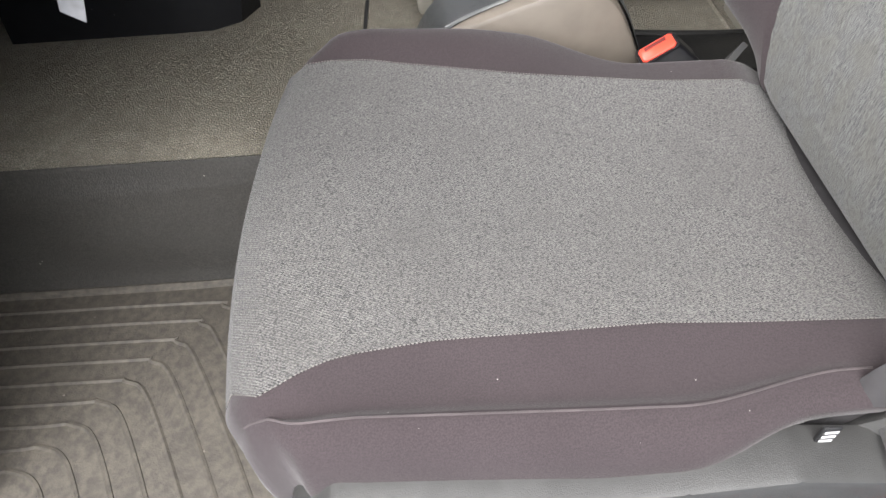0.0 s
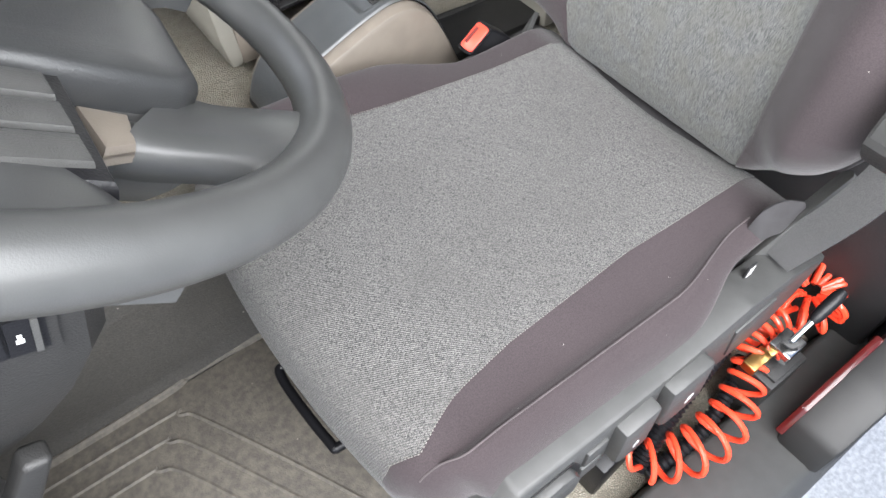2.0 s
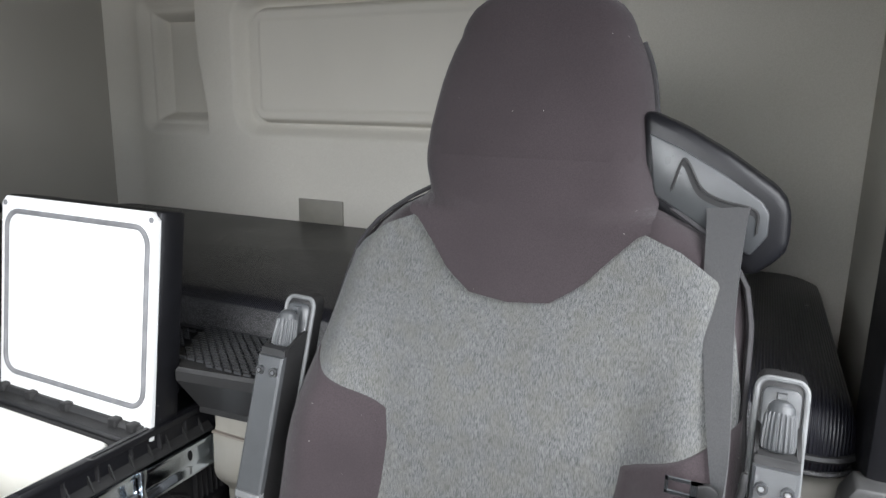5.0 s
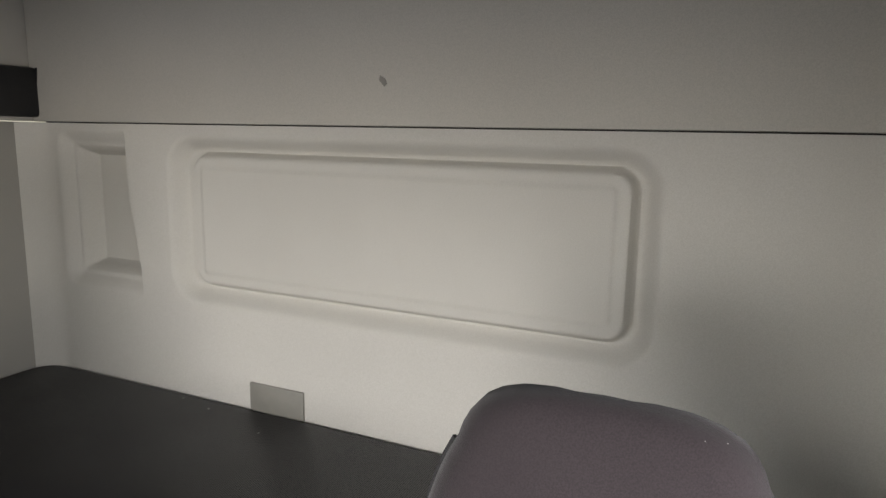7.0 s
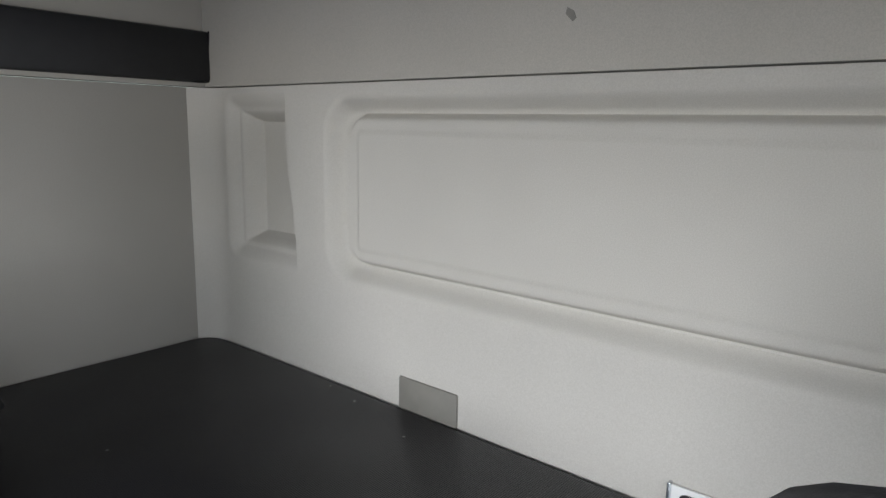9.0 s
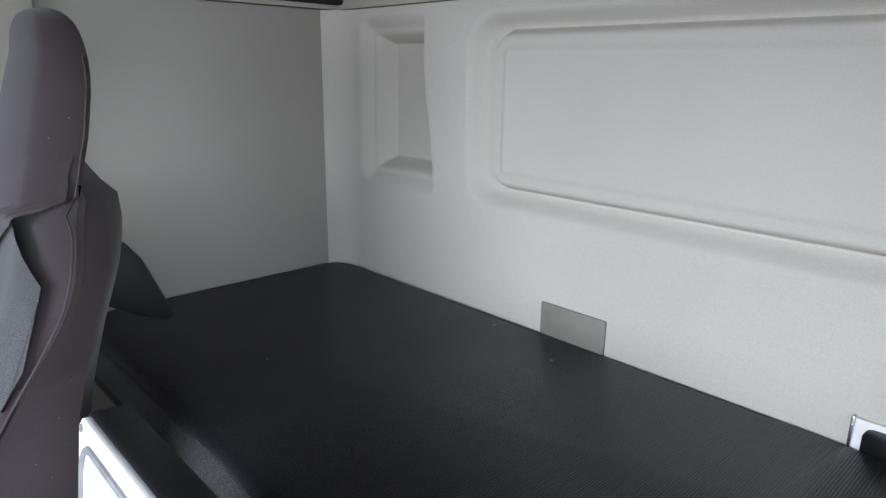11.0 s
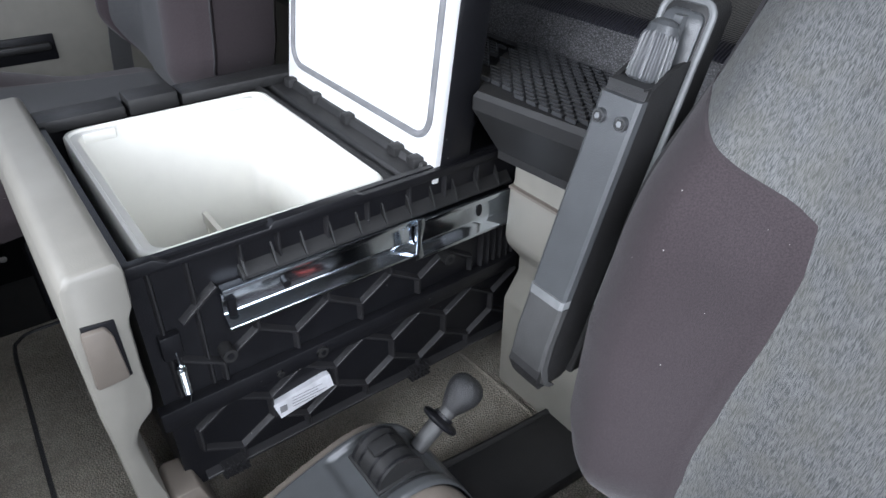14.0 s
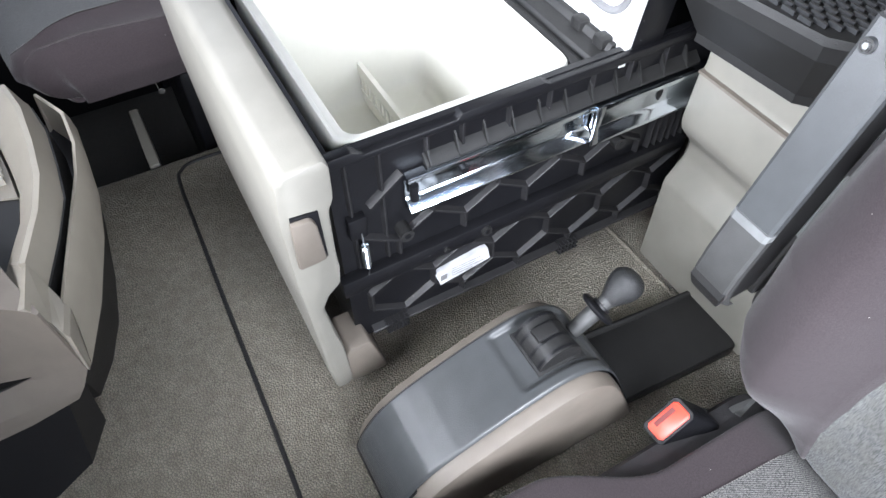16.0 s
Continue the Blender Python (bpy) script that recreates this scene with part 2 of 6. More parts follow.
def prism(points, axis, a, b, bevel=0.0, bm=None, seg=2):
    """A polygon of 2D points (the two other axes in order) pushed along an axis from a to b."""
    bm = bm or bmesh.new()
    put = {"x": lambda p, s: (s, p[0], p[1]), "y": lambda p, s: (p[0], s, p[1]), "z": lambda p, s: (p[0], p[1], s)}[axis]
    lo = [bm.verts.new(put(p, a)) for p in points]
    hi = [bm.verts.new(put(p, b)) for p in points]
    n = len(points)
    faces = [bm.faces.new(lo), bm.faces.new(list(reversed(hi)))]
    faces += [bm.faces.new((lo[i], hi[i], hi[(i + 1) % n], lo[(i + 1) % n])) for i in range(n)]
    bmesh.ops.recalc_face_normals(bm, faces=faces)
    if bevel:
        bmesh.ops.bevel(bm, geom=list({e for f in faces for e in f.edges}), offset=bevel, segments=seg, profile=0.5, affect="EDGES")
    return bm


def loft(rings, closed=True, caps=True, bm=None):
    bm = bm or bmesh.new()
    rows = [[bm.verts.new(p) for p in r] for r in rings]
    n = len(rings[0])
    faces = []
    for a, b in zip(rows, rows[1:]):
        for i in range(n if closed else n - 1):
            j = (i + 1) % n
            faces.append(bm.faces.new((a[i], a[j], b[j], b[i])))
    if caps and closed:
        faces += [bm.faces.new(list(reversed(rows[0]))), bm.faces.new(rows[-1])]
    bmesh.ops.recalc_face_normals(bm, faces=faces)
    return bm


def tube(path, radius, sides=10, bm=None, closed=False, caps=True):
    """A round tube along points; radius may be one for each point."""
    pts = [Vector(p) for p in path]
    rads = radius if isinstance(radius, (list, tuple)) else [radius] * len(pts)
    n = len(pts)
    rings, side = [], None
    for i, p in enumerate(pts):
        a, b = (pts[i - 1], pts[(i + 1) % n]) if closed else (pts[max(i - 1, 0)], pts[min(i + 1, n - 1)])
        d = (b - a).normalized()
        if side is None:
            side = d.orthogonal().normalized()
        side = (side - d * side.dot(d)).normalized()
        up = d.cross(side)
        rings.append([p + (side * math.cos(k) + up * math.sin(k)) * rads[i] for k in [2 * math.pi * j / sides for j in range(sides)]])
    if closed:
        rings.append(rings[0])
        bm = loft(rings, True, False, bm)
        bmesh.ops.remove_doubles(bm, verts=bm.verts, dist=1e-6)
        return bm
    return loft(rings, True, caps, bm)


def rounded(w, h, r, n=5):
    """A rounded rectangle about the origin, as 2D points."""
    return [(sx * (w / 2 - r) + r * math.cos(a), sy * (h / 2 - r) + r * math.sin(a))
            for sx, sy, a0 in ((1, 1, 0), (-1, 1, 90), (-1, -1, 180), (1, -1, 270)) for a in [radians(a0 + 90 * k / n) for k in range(n + 1)]]


def ease(x):
    x = min(1.0, max(0.0, x))
    return x * x * (3 - 2 * x)


def line(x, table):
    """Piecewise linear reading of a small table of pairs."""
    return float(np.interp(x, [a for a, _ in table], [b for _, b in table]))


def sheet(nu, nv, at, bm=None):
    bm = bm or bmesh.new()
    rows = [[bm.verts.new(at(i / nu, j / nv)) for j in range(nv + 1)] for i in range(nu + 1)]
    faces = [bm.faces.new((rows[i][j], rows[i + 1][j], rows[i + 1][j + 1], rows[i][j + 1])) for i in range(nu) for j in range(nv)]
    bmesh.ops.recalc_face_normals(bm, faces=faces)
    return bm


def thing(name, at, label, category, group="", kind=""):
    ob = new(name)
    ob.empty_display_size = 0.05
    ob.location = at
    return tagged(ob, label, category, group, kind)


def origin_of(ob):
    p = Vector((0, 0, 0))
    while ob:
        p += ob.location
        ob = ob.parent
    return p


def part(name, bm, material, parent=None, label="", smooth=True, angle=40):
    me = bpy.data.meshes.new(name)
    if parent:
        bmesh.ops.translate(bm, verts=bm.verts, vec=-origin_of(parent))
    if smooth:
        for f in bm.faces:
            f.smooth = True
        for e in bm.edges:
            e.smooth = e.calc_face_angle(3.0) < radians(angle)
    bm.to_mesh(me)
    bm.free()
    me.materials.append(material)
    ob = new(name, me)
    if parent:
        ob.parent = parent
    if label:
        ob["label"] = label
    return ob


def structure(name, bm, material, label, category, **k):
    return tagged(part(name, bm, material, None, **k), label, category, kind="structure")


def glyph_bars(bars, axis, level, thick):
    """Small flat bars (a0, a1, b0, b1) of print on a face."""
    bm = bmesh.new()
    for a0, a1, b0, b1 in bars:
        if axis == "y":
            add_box(bm, a0, a1, min(level, level + thick), max(level, level + thick), b0, b1)
        elif axis == "x":
            add_box(bm, min(level, level + thick), max(level, level + thick), a0, a1, b0, b1)
        else:
            add_box(bm, a0, a1, b0, b1, min(level, level + thick), max(level, level + thick))
    return bm


# ---- the cab's shell ----
FLOOR_Z, TUNNEL_Z = -0.035, 0.245
LEFT, RIGHT, REAR, ROOF = -0.41, 1.76, 1.515, 1.8


def rounded_box_distance(y, z, y0, y1, z0, z1, r):
    dy, dz = abs(y - (y0 + y1) / 2) - (y1 - y0) / 2 + r, abs(z - (z0 + z1) / 2) - (z1 - z0) / 2 + r
    return math.hypot(max(dy, 0), max(dz, 0)) + min(max(dy, dz), 0) - r


def rear_wall_depth(y, z):
    """How far the moulded rear wall stands back at a place."""
    d = rounded_box_distance(y, z, 0.085, 1.268, 1.012, 1.43, 0.085)
    i = rounded_box_distance(y, z, 0.138, 1.192, 1.06, 1.388, 0.045)
    x = 0.036 * ease(-d / 0.045) - 0.031 * ease((0.006 - i) / 0.017) - 0.004 * ease(-(i + 0.03) / 0.01)
    edge = 1.372 + 0.034 * ease((z - 1.03) / 0.3)
    e = rounded_box_distance(y, z, edge - 0.1, 1.665, 1.01, 1.44, 0.045)
    scoop = 0.025 * min(1.0, max(0.0, -e / 0.035)) ** 1.6 + 0.05 * min(1.0, max(0.0, -(e + 0.04) / 0.03)) ** 1.5
    x += scoop * ease((y - edge) / 0.008)
    x += 0.012 * ease((-0.12 - y) / 0.1)
    x -= 0.05 * max(0.0, (y - (RIGHT - 0.09)) / 0.09) ** 2
    return x


def rear_wall():
    ny, nz = 600, 240
    bm = sheet(ny, nz, lambda u, v: (REAR + rear_wall_depth(LEFT + u * (RIGHT - LEFT), 0.2 + v * 1.254), LEFT + u * (RIGHT - LEFT), 0.2 + v * 1.254))
    structure("wall_rear", bm, WALLF, "moulded light grey felt rear wall of the cab", "wall")
    structure("wall_rear_upper", box(REAR + 0.004, REAR + 0.06, LEFT, RIGHT, 1.457, ROOF, 0.003), WALLUP, "plain beige felt upper rear wall panel", "wall")
    structure("wall_rear_outer", box(REAR + 0.11, REAR + 0.14, LEFT - 0.1, RIGHT + 0.1, -0.3, ROOF), DARKPL, "dark outer rear wall of the cab", "wall")


rear_wall()
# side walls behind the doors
structure("wall_right", box(0.72, REAR + 0.09, RIGHT, RIGHT + 0.05, 0.2, 1.455, 0.004), SHADEF, "light grey felt side wall beside the bunk, darkened to hold its shade", "wall")
structure("wall_right_upper", box(0.72, REAR + 0.09, RIGHT + 0.004, RIGHT + 0.05, 1.458, ROOF), WALLUP, "plain beige upper side wall", "wall")
structure("wall_left", box(0.86, REAR + 0.09, LEFT - 0.05, LEFT, -0.1, ROOF, 0.006), WALLF, "light grey felt side wall behind the driver door", "wall")
# Unseen ceiling, set low and dark to cut light bounced onto the walls.
structure("ceiling", box(-0.95, REAR + 0.1, LEFT - 0.05, RIGHT + 0.05, ROOF, ROOF + 0.05), HEADLINING, "unseen grey-beige headlining, low and dark to cut bounced light", "ceiling")
# floor, tunnel
structure("floor", box(-0.95, REAR + 0.1, LEFT, 0.31, -0.1, FLOOR_Z - 0.004), RUBBER, "dusty dark rubber footwell floor", "floor")
bm = prism([(0.31, -0.1), (0.318, 0.2), (0.3, 0.205), (0.292, 0.213), (0.297, 0.224), (0.312, 0.234), (0.335, 0.2395), (0.40, TUNNEL_Z), (1.085, TUNNEL_Z), (1.1, 0.235), (1.105, -0.1)], "x", -0.95, REAR + 0.1)
structure("tunnel_floor", bm, VINYL, "grained grey-brown vinyl over the engine tunnel", "floor", angle=60)
structure("floor_passenger", box(-0.95, REAR + 0.1, 1.105, RIGHT, -0.1, FLOOR_Z), CARPET, "dark passenger footwell floor", "floor")
# front: bulkhead, windscreen pillars and header
structure("wall_front", box(-1.0, -0.95, LEFT - 0.05, RIGHT + 0.05, -0.1, 1.0), DARKPL, "dark bulkhead below the windscreen", "wall")
# Unseen header, lowered to keep sky light off the upper rear wall.
structure("windscreen_header", box(-1.0, -0.95, LEFT - 0.05, RIGHT + 0.05, 1.58, ROOF), DARKPL, "unseen dark header above the windscreen, lowered to block sky light", "wall")
for y in (LEFT - 0.02, RIGHT):
    structure("windscreen_pillar", box(-1.0, -0.87, y - 0.04, y + 0.04, 0.9, ROOF, 0.01), DARKPL, "dark windscreen pillar", "pillar")
# passenger side door
structure("door_1", box(-0.95, 0.716, RIGHT - 0.02, RIGHT + 0.05, 0.28, 0.98, 0.01), BEIGE, "closed passenger door with beige-grey trim", "door")
structure("door_1_sill", box(-0.95, 0.716, RIGHT - 0.05, RIGHT + 0.05, -0.1, 0.277, 0.01), BLACKPL, "black sill panel below the passenger door", "panel")
structure("door_1_top", box(-0.95, 0.716, RIGHT, RIGHT + 0.05, 1.62, ROOF, 0.004), WALLUP, "beige trim over the passenger door", "wall")
structure("pillar_right", box(0.6, 0.8, RIGHT - 0.03, RIGHT + 0.06, 0.25, 1.7, 0.012), WALLUP, "beige pillar behind the passenger door", "pillar")
# driver side: sill and pillar round the open door
structure("door_sill", prism([(LEFT - 0.04, -0.2), (LEFT - 0.04, 0.02), (LEFT - 0.02, 0.055), (-0.315, 0.05), (-0.305, -0.03), (-0.305, -0.2)], "x", -0.95, 0.86, 0.008), GREYPL,
          "grey plastic door sill trim", "sill")
structure("door_frame_top", box(-0.95, 0.86, LEFT - 0.05, LEFT, 1.68, ROOF, 0.01), DARKPL, "dark top of the open driver door frame", "wall")
structure("ground", box(-60, 60, -60, 60, -1.45, -1.4), CONCRETE, "pale concrete yard below the open door", "ground")


# ---- bunk ----
def bunk():
    t = thing("bunk", (1.1, 0.68, 0.2), "lower bunk with a black covered mattress on a beige base", "bed")
    x0, x1, y0, y1, z = 0.78, 1.535, -0.365, 1.78, 0.772
    prof = []

    def ring(s):
        r = 0.05
        pts = []
        for px, py in rounded(x1 - x0 - s * 2, y1 - y0 - s * 2, 0.055, 6):
            pts.append(((x0 + x1) / 2 + px, (y0 + y1) / 2 + py))
        return pts
    rings = []
    for s, zz in ((0.02, 0.668), (0.004, 0.68), (0.0, 0.70), (0.004, 0.742), (0.014, 0.762), (0.035, z)):
        rings.append([(px, py, zz - 0.004 * math.sin(py * 9 + zz * 40)) for px, py in ring(s)])
    part("mattress", loft(rings), MATTRESS, t, "black ribbed mattress cover", angle=60)
    part("zip", tube([(px, py, 0.684) for px, py in ring(0.001)], 0.0035, 6, closed=True), MESHBAND, t, "coarse zip round the mattress")
    part("piping", tube([(px, py, 0.705) for px, py in ring(-0.002)], 0.005, 6, closed=True), SOFTBLACK, t)
    part("mesh_band", sheet(120, 6, lambda u, v: (x0 - 0.004 + 0.016 * v ** 2, y0 + 0.06 + u * (y1 - y0 - 0.12), 0.708 + 0.048 * v)), MESHBAND, t, "open mesh band along the mattress front, glints put into its colour")
    part("base", box(0.795, 1.5, -0.372, 1.76, 0.25, 0.672, 0.035, 4), BEIGE, t, "beige bunk base")
    return t


bunk()


# ---- seats ----
def half_outer(z):
    return line(z, [(0.34, 0.17), (0.37, 0.205), (0.42, 0.25), (0.5, 0.28), (0.6, 0.282), (0.72, 0.272), (0.8, 0.262), (0.88, 0.26), (0.925, 0.25), (0.96, 0.222),
                    (0.985, 0.185), (1.0, 0.15), (1.03, 0.153), (1.1, 0.151), (1.1, 0.149), (1.15, 0.14), (1.18, 0.129), (1.205, 0.115)])


def back_centre(z):
    return line(z, [(0.34, 0.582), (0.36, 0.572), (0.39, 0.5675), (0.45, 0.567), (0.6, 0.578), (0.735, 0.597), (0.85, 0.632), (1.0, 0.69), (1.1, 0.72), (1.2, 0.752), (1.265, 0.785)])


def back_front(y, z):
    """The front of the backrest: hollow between the side bolsters."""
    p = 0.062 * ease((z - 0.36) / 0.12) * ease((0.9 - z) / 0.22)
    w = half_outer(z)
    a = abs(y)
    x = back_centre(z) - p * ease((a - 0.14) / 0.08)
    x += 0.05 * max(0.0, (min(a / w, 1.0) - 0.78) / 0.22) ** 2.2 * min(1.0, w / 0.2)
    if z > 0.99:
        x += 0.02 * (a / 0.14) ** 2
    return x


def seam_half(z, y=-1):
    return (-0.011 * ease((z - 0.5) / 0.15) * ease((0.8 - z) / 0.08) if y > 0 else 0.0) + line(z, [(0.34, 0.15), (0.42, 0.157), (0.6, 0.152), (0.7, 0.146), (0.738, 0.15), (0.752, 0.172), (0.8, 0.262), (0.83, 0.2585), (0.88, 0.26), (0.925, 0.25), (1.0, 0.235)])


def panel_top(y):
    return line(abs(y), [(0, 0.892), (0.05, 0.897), (0.085, 0.92), (0.112, 0.95), (0.14, 0.978), (0.16, 0.986), (0.185, 0.976), (0.222, 0.957), (0.25, 0.92), (0.26, 0.875), (0.262, 0.82)])


def seat(yc, dx, dz=0.0):
    t = thing("driver_chair" if yc < 0.5 else "passenger_chair", (0.3 + dx, yc, FLOOR_Z),
              "grey melange fabric air seat with plum-brown side bolsters" if yc < 0.5 else "matching grey fabric passenger seat with plum-brown bolsters", "seat", "cab seats")
    m = Matrix.Translation((dx, yc, dz))

    broad = yc > 0.5

    def put(name, bm, material, label="", parent=None, **k):
        if broad:
            for v in bm.verts:
                if name.startswith("cushion") and v.co.z < 0.33:
                    v.co.z = 0.33 + (v.co.z - 0.33) * 0.45
        bmesh.ops.transform(bm, matrix=m, verts=bm.verts)
        return part(name, bm, material, parent or t, label, **k)

    # backrest: shell, centre panel, two bolsters, head panel
    zs = list(np.linspace(0.345, 1.0, 26)) + [1.02, 1.05, 1.08, 1.11, 1.14, 1.165, 1.185, 1.2]
    rings = []
    for z in zs:
        w, xf = half_outer(z), back_front(half_outer(z), z)
        xb = back_centre(z) + (0.14 if z < 1.0 else line(z, [(1.0, 0.14), (1.04, 0.09), (1.15, 0.06), (1.2, 0.055), (1.235, 0.05), (1.25, 0.042)]))
        fr = [(back_front(w * k, z) + line(z, [(1.0, 0.022), (1.045, -0.008)]), w * k * 0.995, z) for k in (0.99, 0.94, 0.85, 0.7, 0.5, 0.25, 0.0, -0.25, -0.5, -0.7, -0.85, -0.94, -0.99)]
        hy = 0.017 * ease((z - 0.98) / 0.08)
        rings.append([(xf + 0.008, -w + 0.002, z), (max(xb - 0.04, xf + 0.012), -w + 0.014, z), (xb - 0.01, -w * 0.75, z), (xb, 0, z), (xb - 0.01, w * 0.75, z), (max(xb - 0.04, xf + 0.012), w - 0.014, z), (xf + 0.008, w - 0.002, z)] + fr)
        rings[-1] = [(px, py + hy, pz) for px, py, pz in rings[-1]]
    crown = rings[-1]
    cx, cy = sum(p[0] for p in crown) / len(crown), sum(p[1] for p in crown) / len(crown)
    for z, k in ((1.212, 0.965), (1.224, 0.91), (1.235, 0.83), (1.244, 0.71), (1.251, 0.55), (1.255, 0.35), (1.2565, 0.12)):
        rings.append([(cx + (px - cx) * k, cy + (py - cy) * k, z) for px, py, pz in crown])
    back = put("backrest", loft(rings), PLUM, "plum-brown fabric back shell", angle=50)

    def centre(u, v):
        v = v * 2 - 1
        top = panel_top(v * 0.262)
        z = 0.345 + u * (top - 0.345)
        y = v * half_outer(z) * 0.985
        return (back_front(y, z) - 0.002, y, z)
    put("back_panel", sheet(170, 48, centre), PASSFAB if broad else BACKFAB, "grey melange fabric centre panel", back, angle=80)
    for s in (-1, 1):
        def bolster(u, v, s=s):
            z = 0.345 + u * (0.802 - 0.345)
            b = half_outer(z)
            a = min(seam_half(z, s) + (0.04 if broad else 0.0), b)
            y = s * (a + (max(b, a) - a) * v)
            return (back_front(y, z) - 0.006 + 0.004 * max(0.0, 1 - v / 0.05) + 0.007 * ease((v - 0.9) / 0.1), y, z)
        put("back_bolster", sheet(150, 40, bolster), PLUM, "", back, angle=80)
        put("bolster_piping", tube([(back_front(half_outer(z), z) + 0.002, s * half_outer(z) + 0.017 * ease((z - 0.98) / 0.08), z) for z in np.linspace(0.36, 1.19, 50)], 0.0016 if broad else 0.0035, 6), SHELL, "", back)

    def head(u, v):
        v = v * 2 - 1
        y0 = v * 0.152
        lo = panel_top(y0) - 0.006
        z = lo + u * (1.06 - lo)
        y = v * min(half_outer(max(z, 1.0)), 0.152)
        return (back_front(y, z) - 0.0088 + 0.0018 * ease((z - 1.03) / 0.03), y + 0.017 * ease((z - 0.98) / 0.08), z)
    put("head_panel", sheet(30, 24, head), PLUM, "plum-brown headrest cover", back, angle=80)

    if broad:
        put("cross_seam", tube([(back_front(y, 0.8 + 0.03 * math.cos(y * 9)) - 0.002, y, 0.8 + 0.03 * math.cos(y * 9)) for y in np.linspace(-0.19, 0.19, 30)], 0.0018, 6), SEAM, "seam across the back panel", back)

    # cushion
    def seam_l(x):
        return line(x, [(0.0, -0.2), (0.03, -0.213), (0.1, -0.19), (0.18, -0.177), (0.36, -0.166), (0.56, -0.172)])

    def seam_r(x):
        return line(x, [(0.0, 0.235), (0.03, 0.24), (0.15, 0.215), (0.3, 0.19), (0.45, 0.172), (0.56, 0.165)])

    def top_z(x):
        return line(x, [(0.0, 0.352), (0.05, 0.372), (0.12, 0.378), (0.3, 0.366), (0.45, 0.358), (0.55, 0.356), (0.572, 0.348), (0.6, 0.33)])

    def nose(u):
        """From under the front edge over the nose to the rear: x, z."""
        pts = [(0.03, 0.235), (0.002, 0.262), (-0.012, 0.295), (-0.012, 0.325), (0.0, 0.35), (0.028, 0.366), (0.07, 0.3735)]
        if u < 6 / 26:
            s = u * 26
            i = min(int(s), 5)
            q = s - i
            return tuple(pts[i][c] * (1 - q) + pts[i + 1][c] * q for c in (0, 1))
        x = 0.07 + (u - 6 / 26) / (20 / 26) * 0.53
        return x, top_z(x)

    def centre_cushion(u, v):
        x, z = nose(u)
        a, b = seam_l(x), seam_r(x)
        y = a + (b - a) * v
        dip = 0.012 * math.sin(math.pi * v) * ease(x / 0.25)
        return (x + 0.018 * (2 * v - 1) ** 2 * ease((0.1 - x) / 0.1), y, z - dip)
    cushion = put("cushion", sheet(52, 30, centre_cushion), PASSFAB if broad else FABRIC, "grey melange fabric seat cushion", angle=80)
    for s in (-1, 1):
        def side(u, v, s=s):
            x, z = nose(u)
            y0 = seam_l(x) if s < 0 else seam_r(x)
            yo = (-0.278 + 0.02 * ease((0.08 - x) / 0.08)) if s < 0 else (0.264 - 0.012 * ease((0.08 - x) / 0.08))
            yo *= 1 - (0.12 * ease((x - 0.36) / 0.12) if s < 0 else 0.2 * ease((x - 0.3) / 0.14))
            ridge = (0.016 if s < 0 else 0.018) * ease(x / 0.1) * ease(((0.5 if s < 0 else 0.42) - x) / 0.2)
            low = line(x, [(0, 0.238), (0.06, 0.232), (0.2, 0.235), (0.3, 0.254), (0.36, 0.285), (0.42, 0.325), (0.6, 0.335)] if s < 0 else [(0, 0.262), (0.06, 0.272), (0.3, 0.278), (0.38, 0.305), (0.44, 0.335), (0.6, 0.335)])
            xx = x + (0.018 + (0.06 if s < 0 else 0.035) * v * v) * ease((0.1 - x) / 0.1)
            if s < 0:
                yc = (-0.24 + 0.012 * ease((0.08 - x) / 0.08)) * (1 - 0.1 * ease((x - 0.36) / 0.14))
                fade = ease(x / 0.08) * ease((0.56 - x) / 0.16)
                if v < 0.5:
                    q = v / 0.5
                    return (xx, y0 + (yc - y0) * q, z - 0.001 + fade * (-0.010 * math.sin(q * math.pi * 0.7) + 0.006 * ease((q - 0.8) / 0.2)))
                q = (v - 0.5) / 0.5
                zt = z - 0.001 + fade * (0.006 - 0.010 * math.sin(math.pi * 0.7))
                zt2 = min(low, zt - 0.005)
                return (xx, yc + (yo - yc) * math.sin(min(q * 1.3, 1.0) * math.pi / 2) * (1 - 0.3 * max(0.0, q - 0.6)), zt - fade * 0.004 * (q > 0) + (zt2 - zt) * (1 - math.cos(q * math.pi / 2)) if q < 1 else zt2)
            if v < 0.5:
                q = v / 0.5
                return (xx, y0 + (yo * 0.985 - y0) * q, z - 0.001 + ridge * math.sin(q * math.pi * 0.55) * 1.1)
            q = (v - 0.5) / 0.5
            zt = z - 0.001 + ridge * math.sin(math.pi * 0.55) * 1.1
            zt2 = min(low, zt - 0.005)
            return (xx, yo * (0.985 + 0.045 * math.sin(q * math.pi) - 0.03 * q), zt + (zt2 - zt) * (1 - math.cos(q * math.pi / 2)) if q < 1 else zt2)
        put("cushion_bolster", sheet(52, 28, side), PLUM, "plum-brown fabric cushion side", cushion, angle=80)
        # pale stitches along the seam, and the welt along the bolster's crest
        dashes = bmesh.new()
        run = [Vector(side(u, 0.004)) + Vector((0, 0, 0.0016)) for u in np.linspace(0.13, 0.93, 340)]
        for a, b in list(zip(run, run[1:]))[::2]:
            tube([a, b], 0.00055, 5, dashes)
        put("seam_stitch", dashes, STITCH, "pale stitches along the seam", cushion)
        if s < 0:
            put("bolster_welt", tube([Vector(side(u, 0.5)) + Vector((0, 0, 0.0004)) for u in np.linspace(0.15, 0.88, 90)], 0.001, 6), SEAM, "raised seam along the cushion side", cushion)
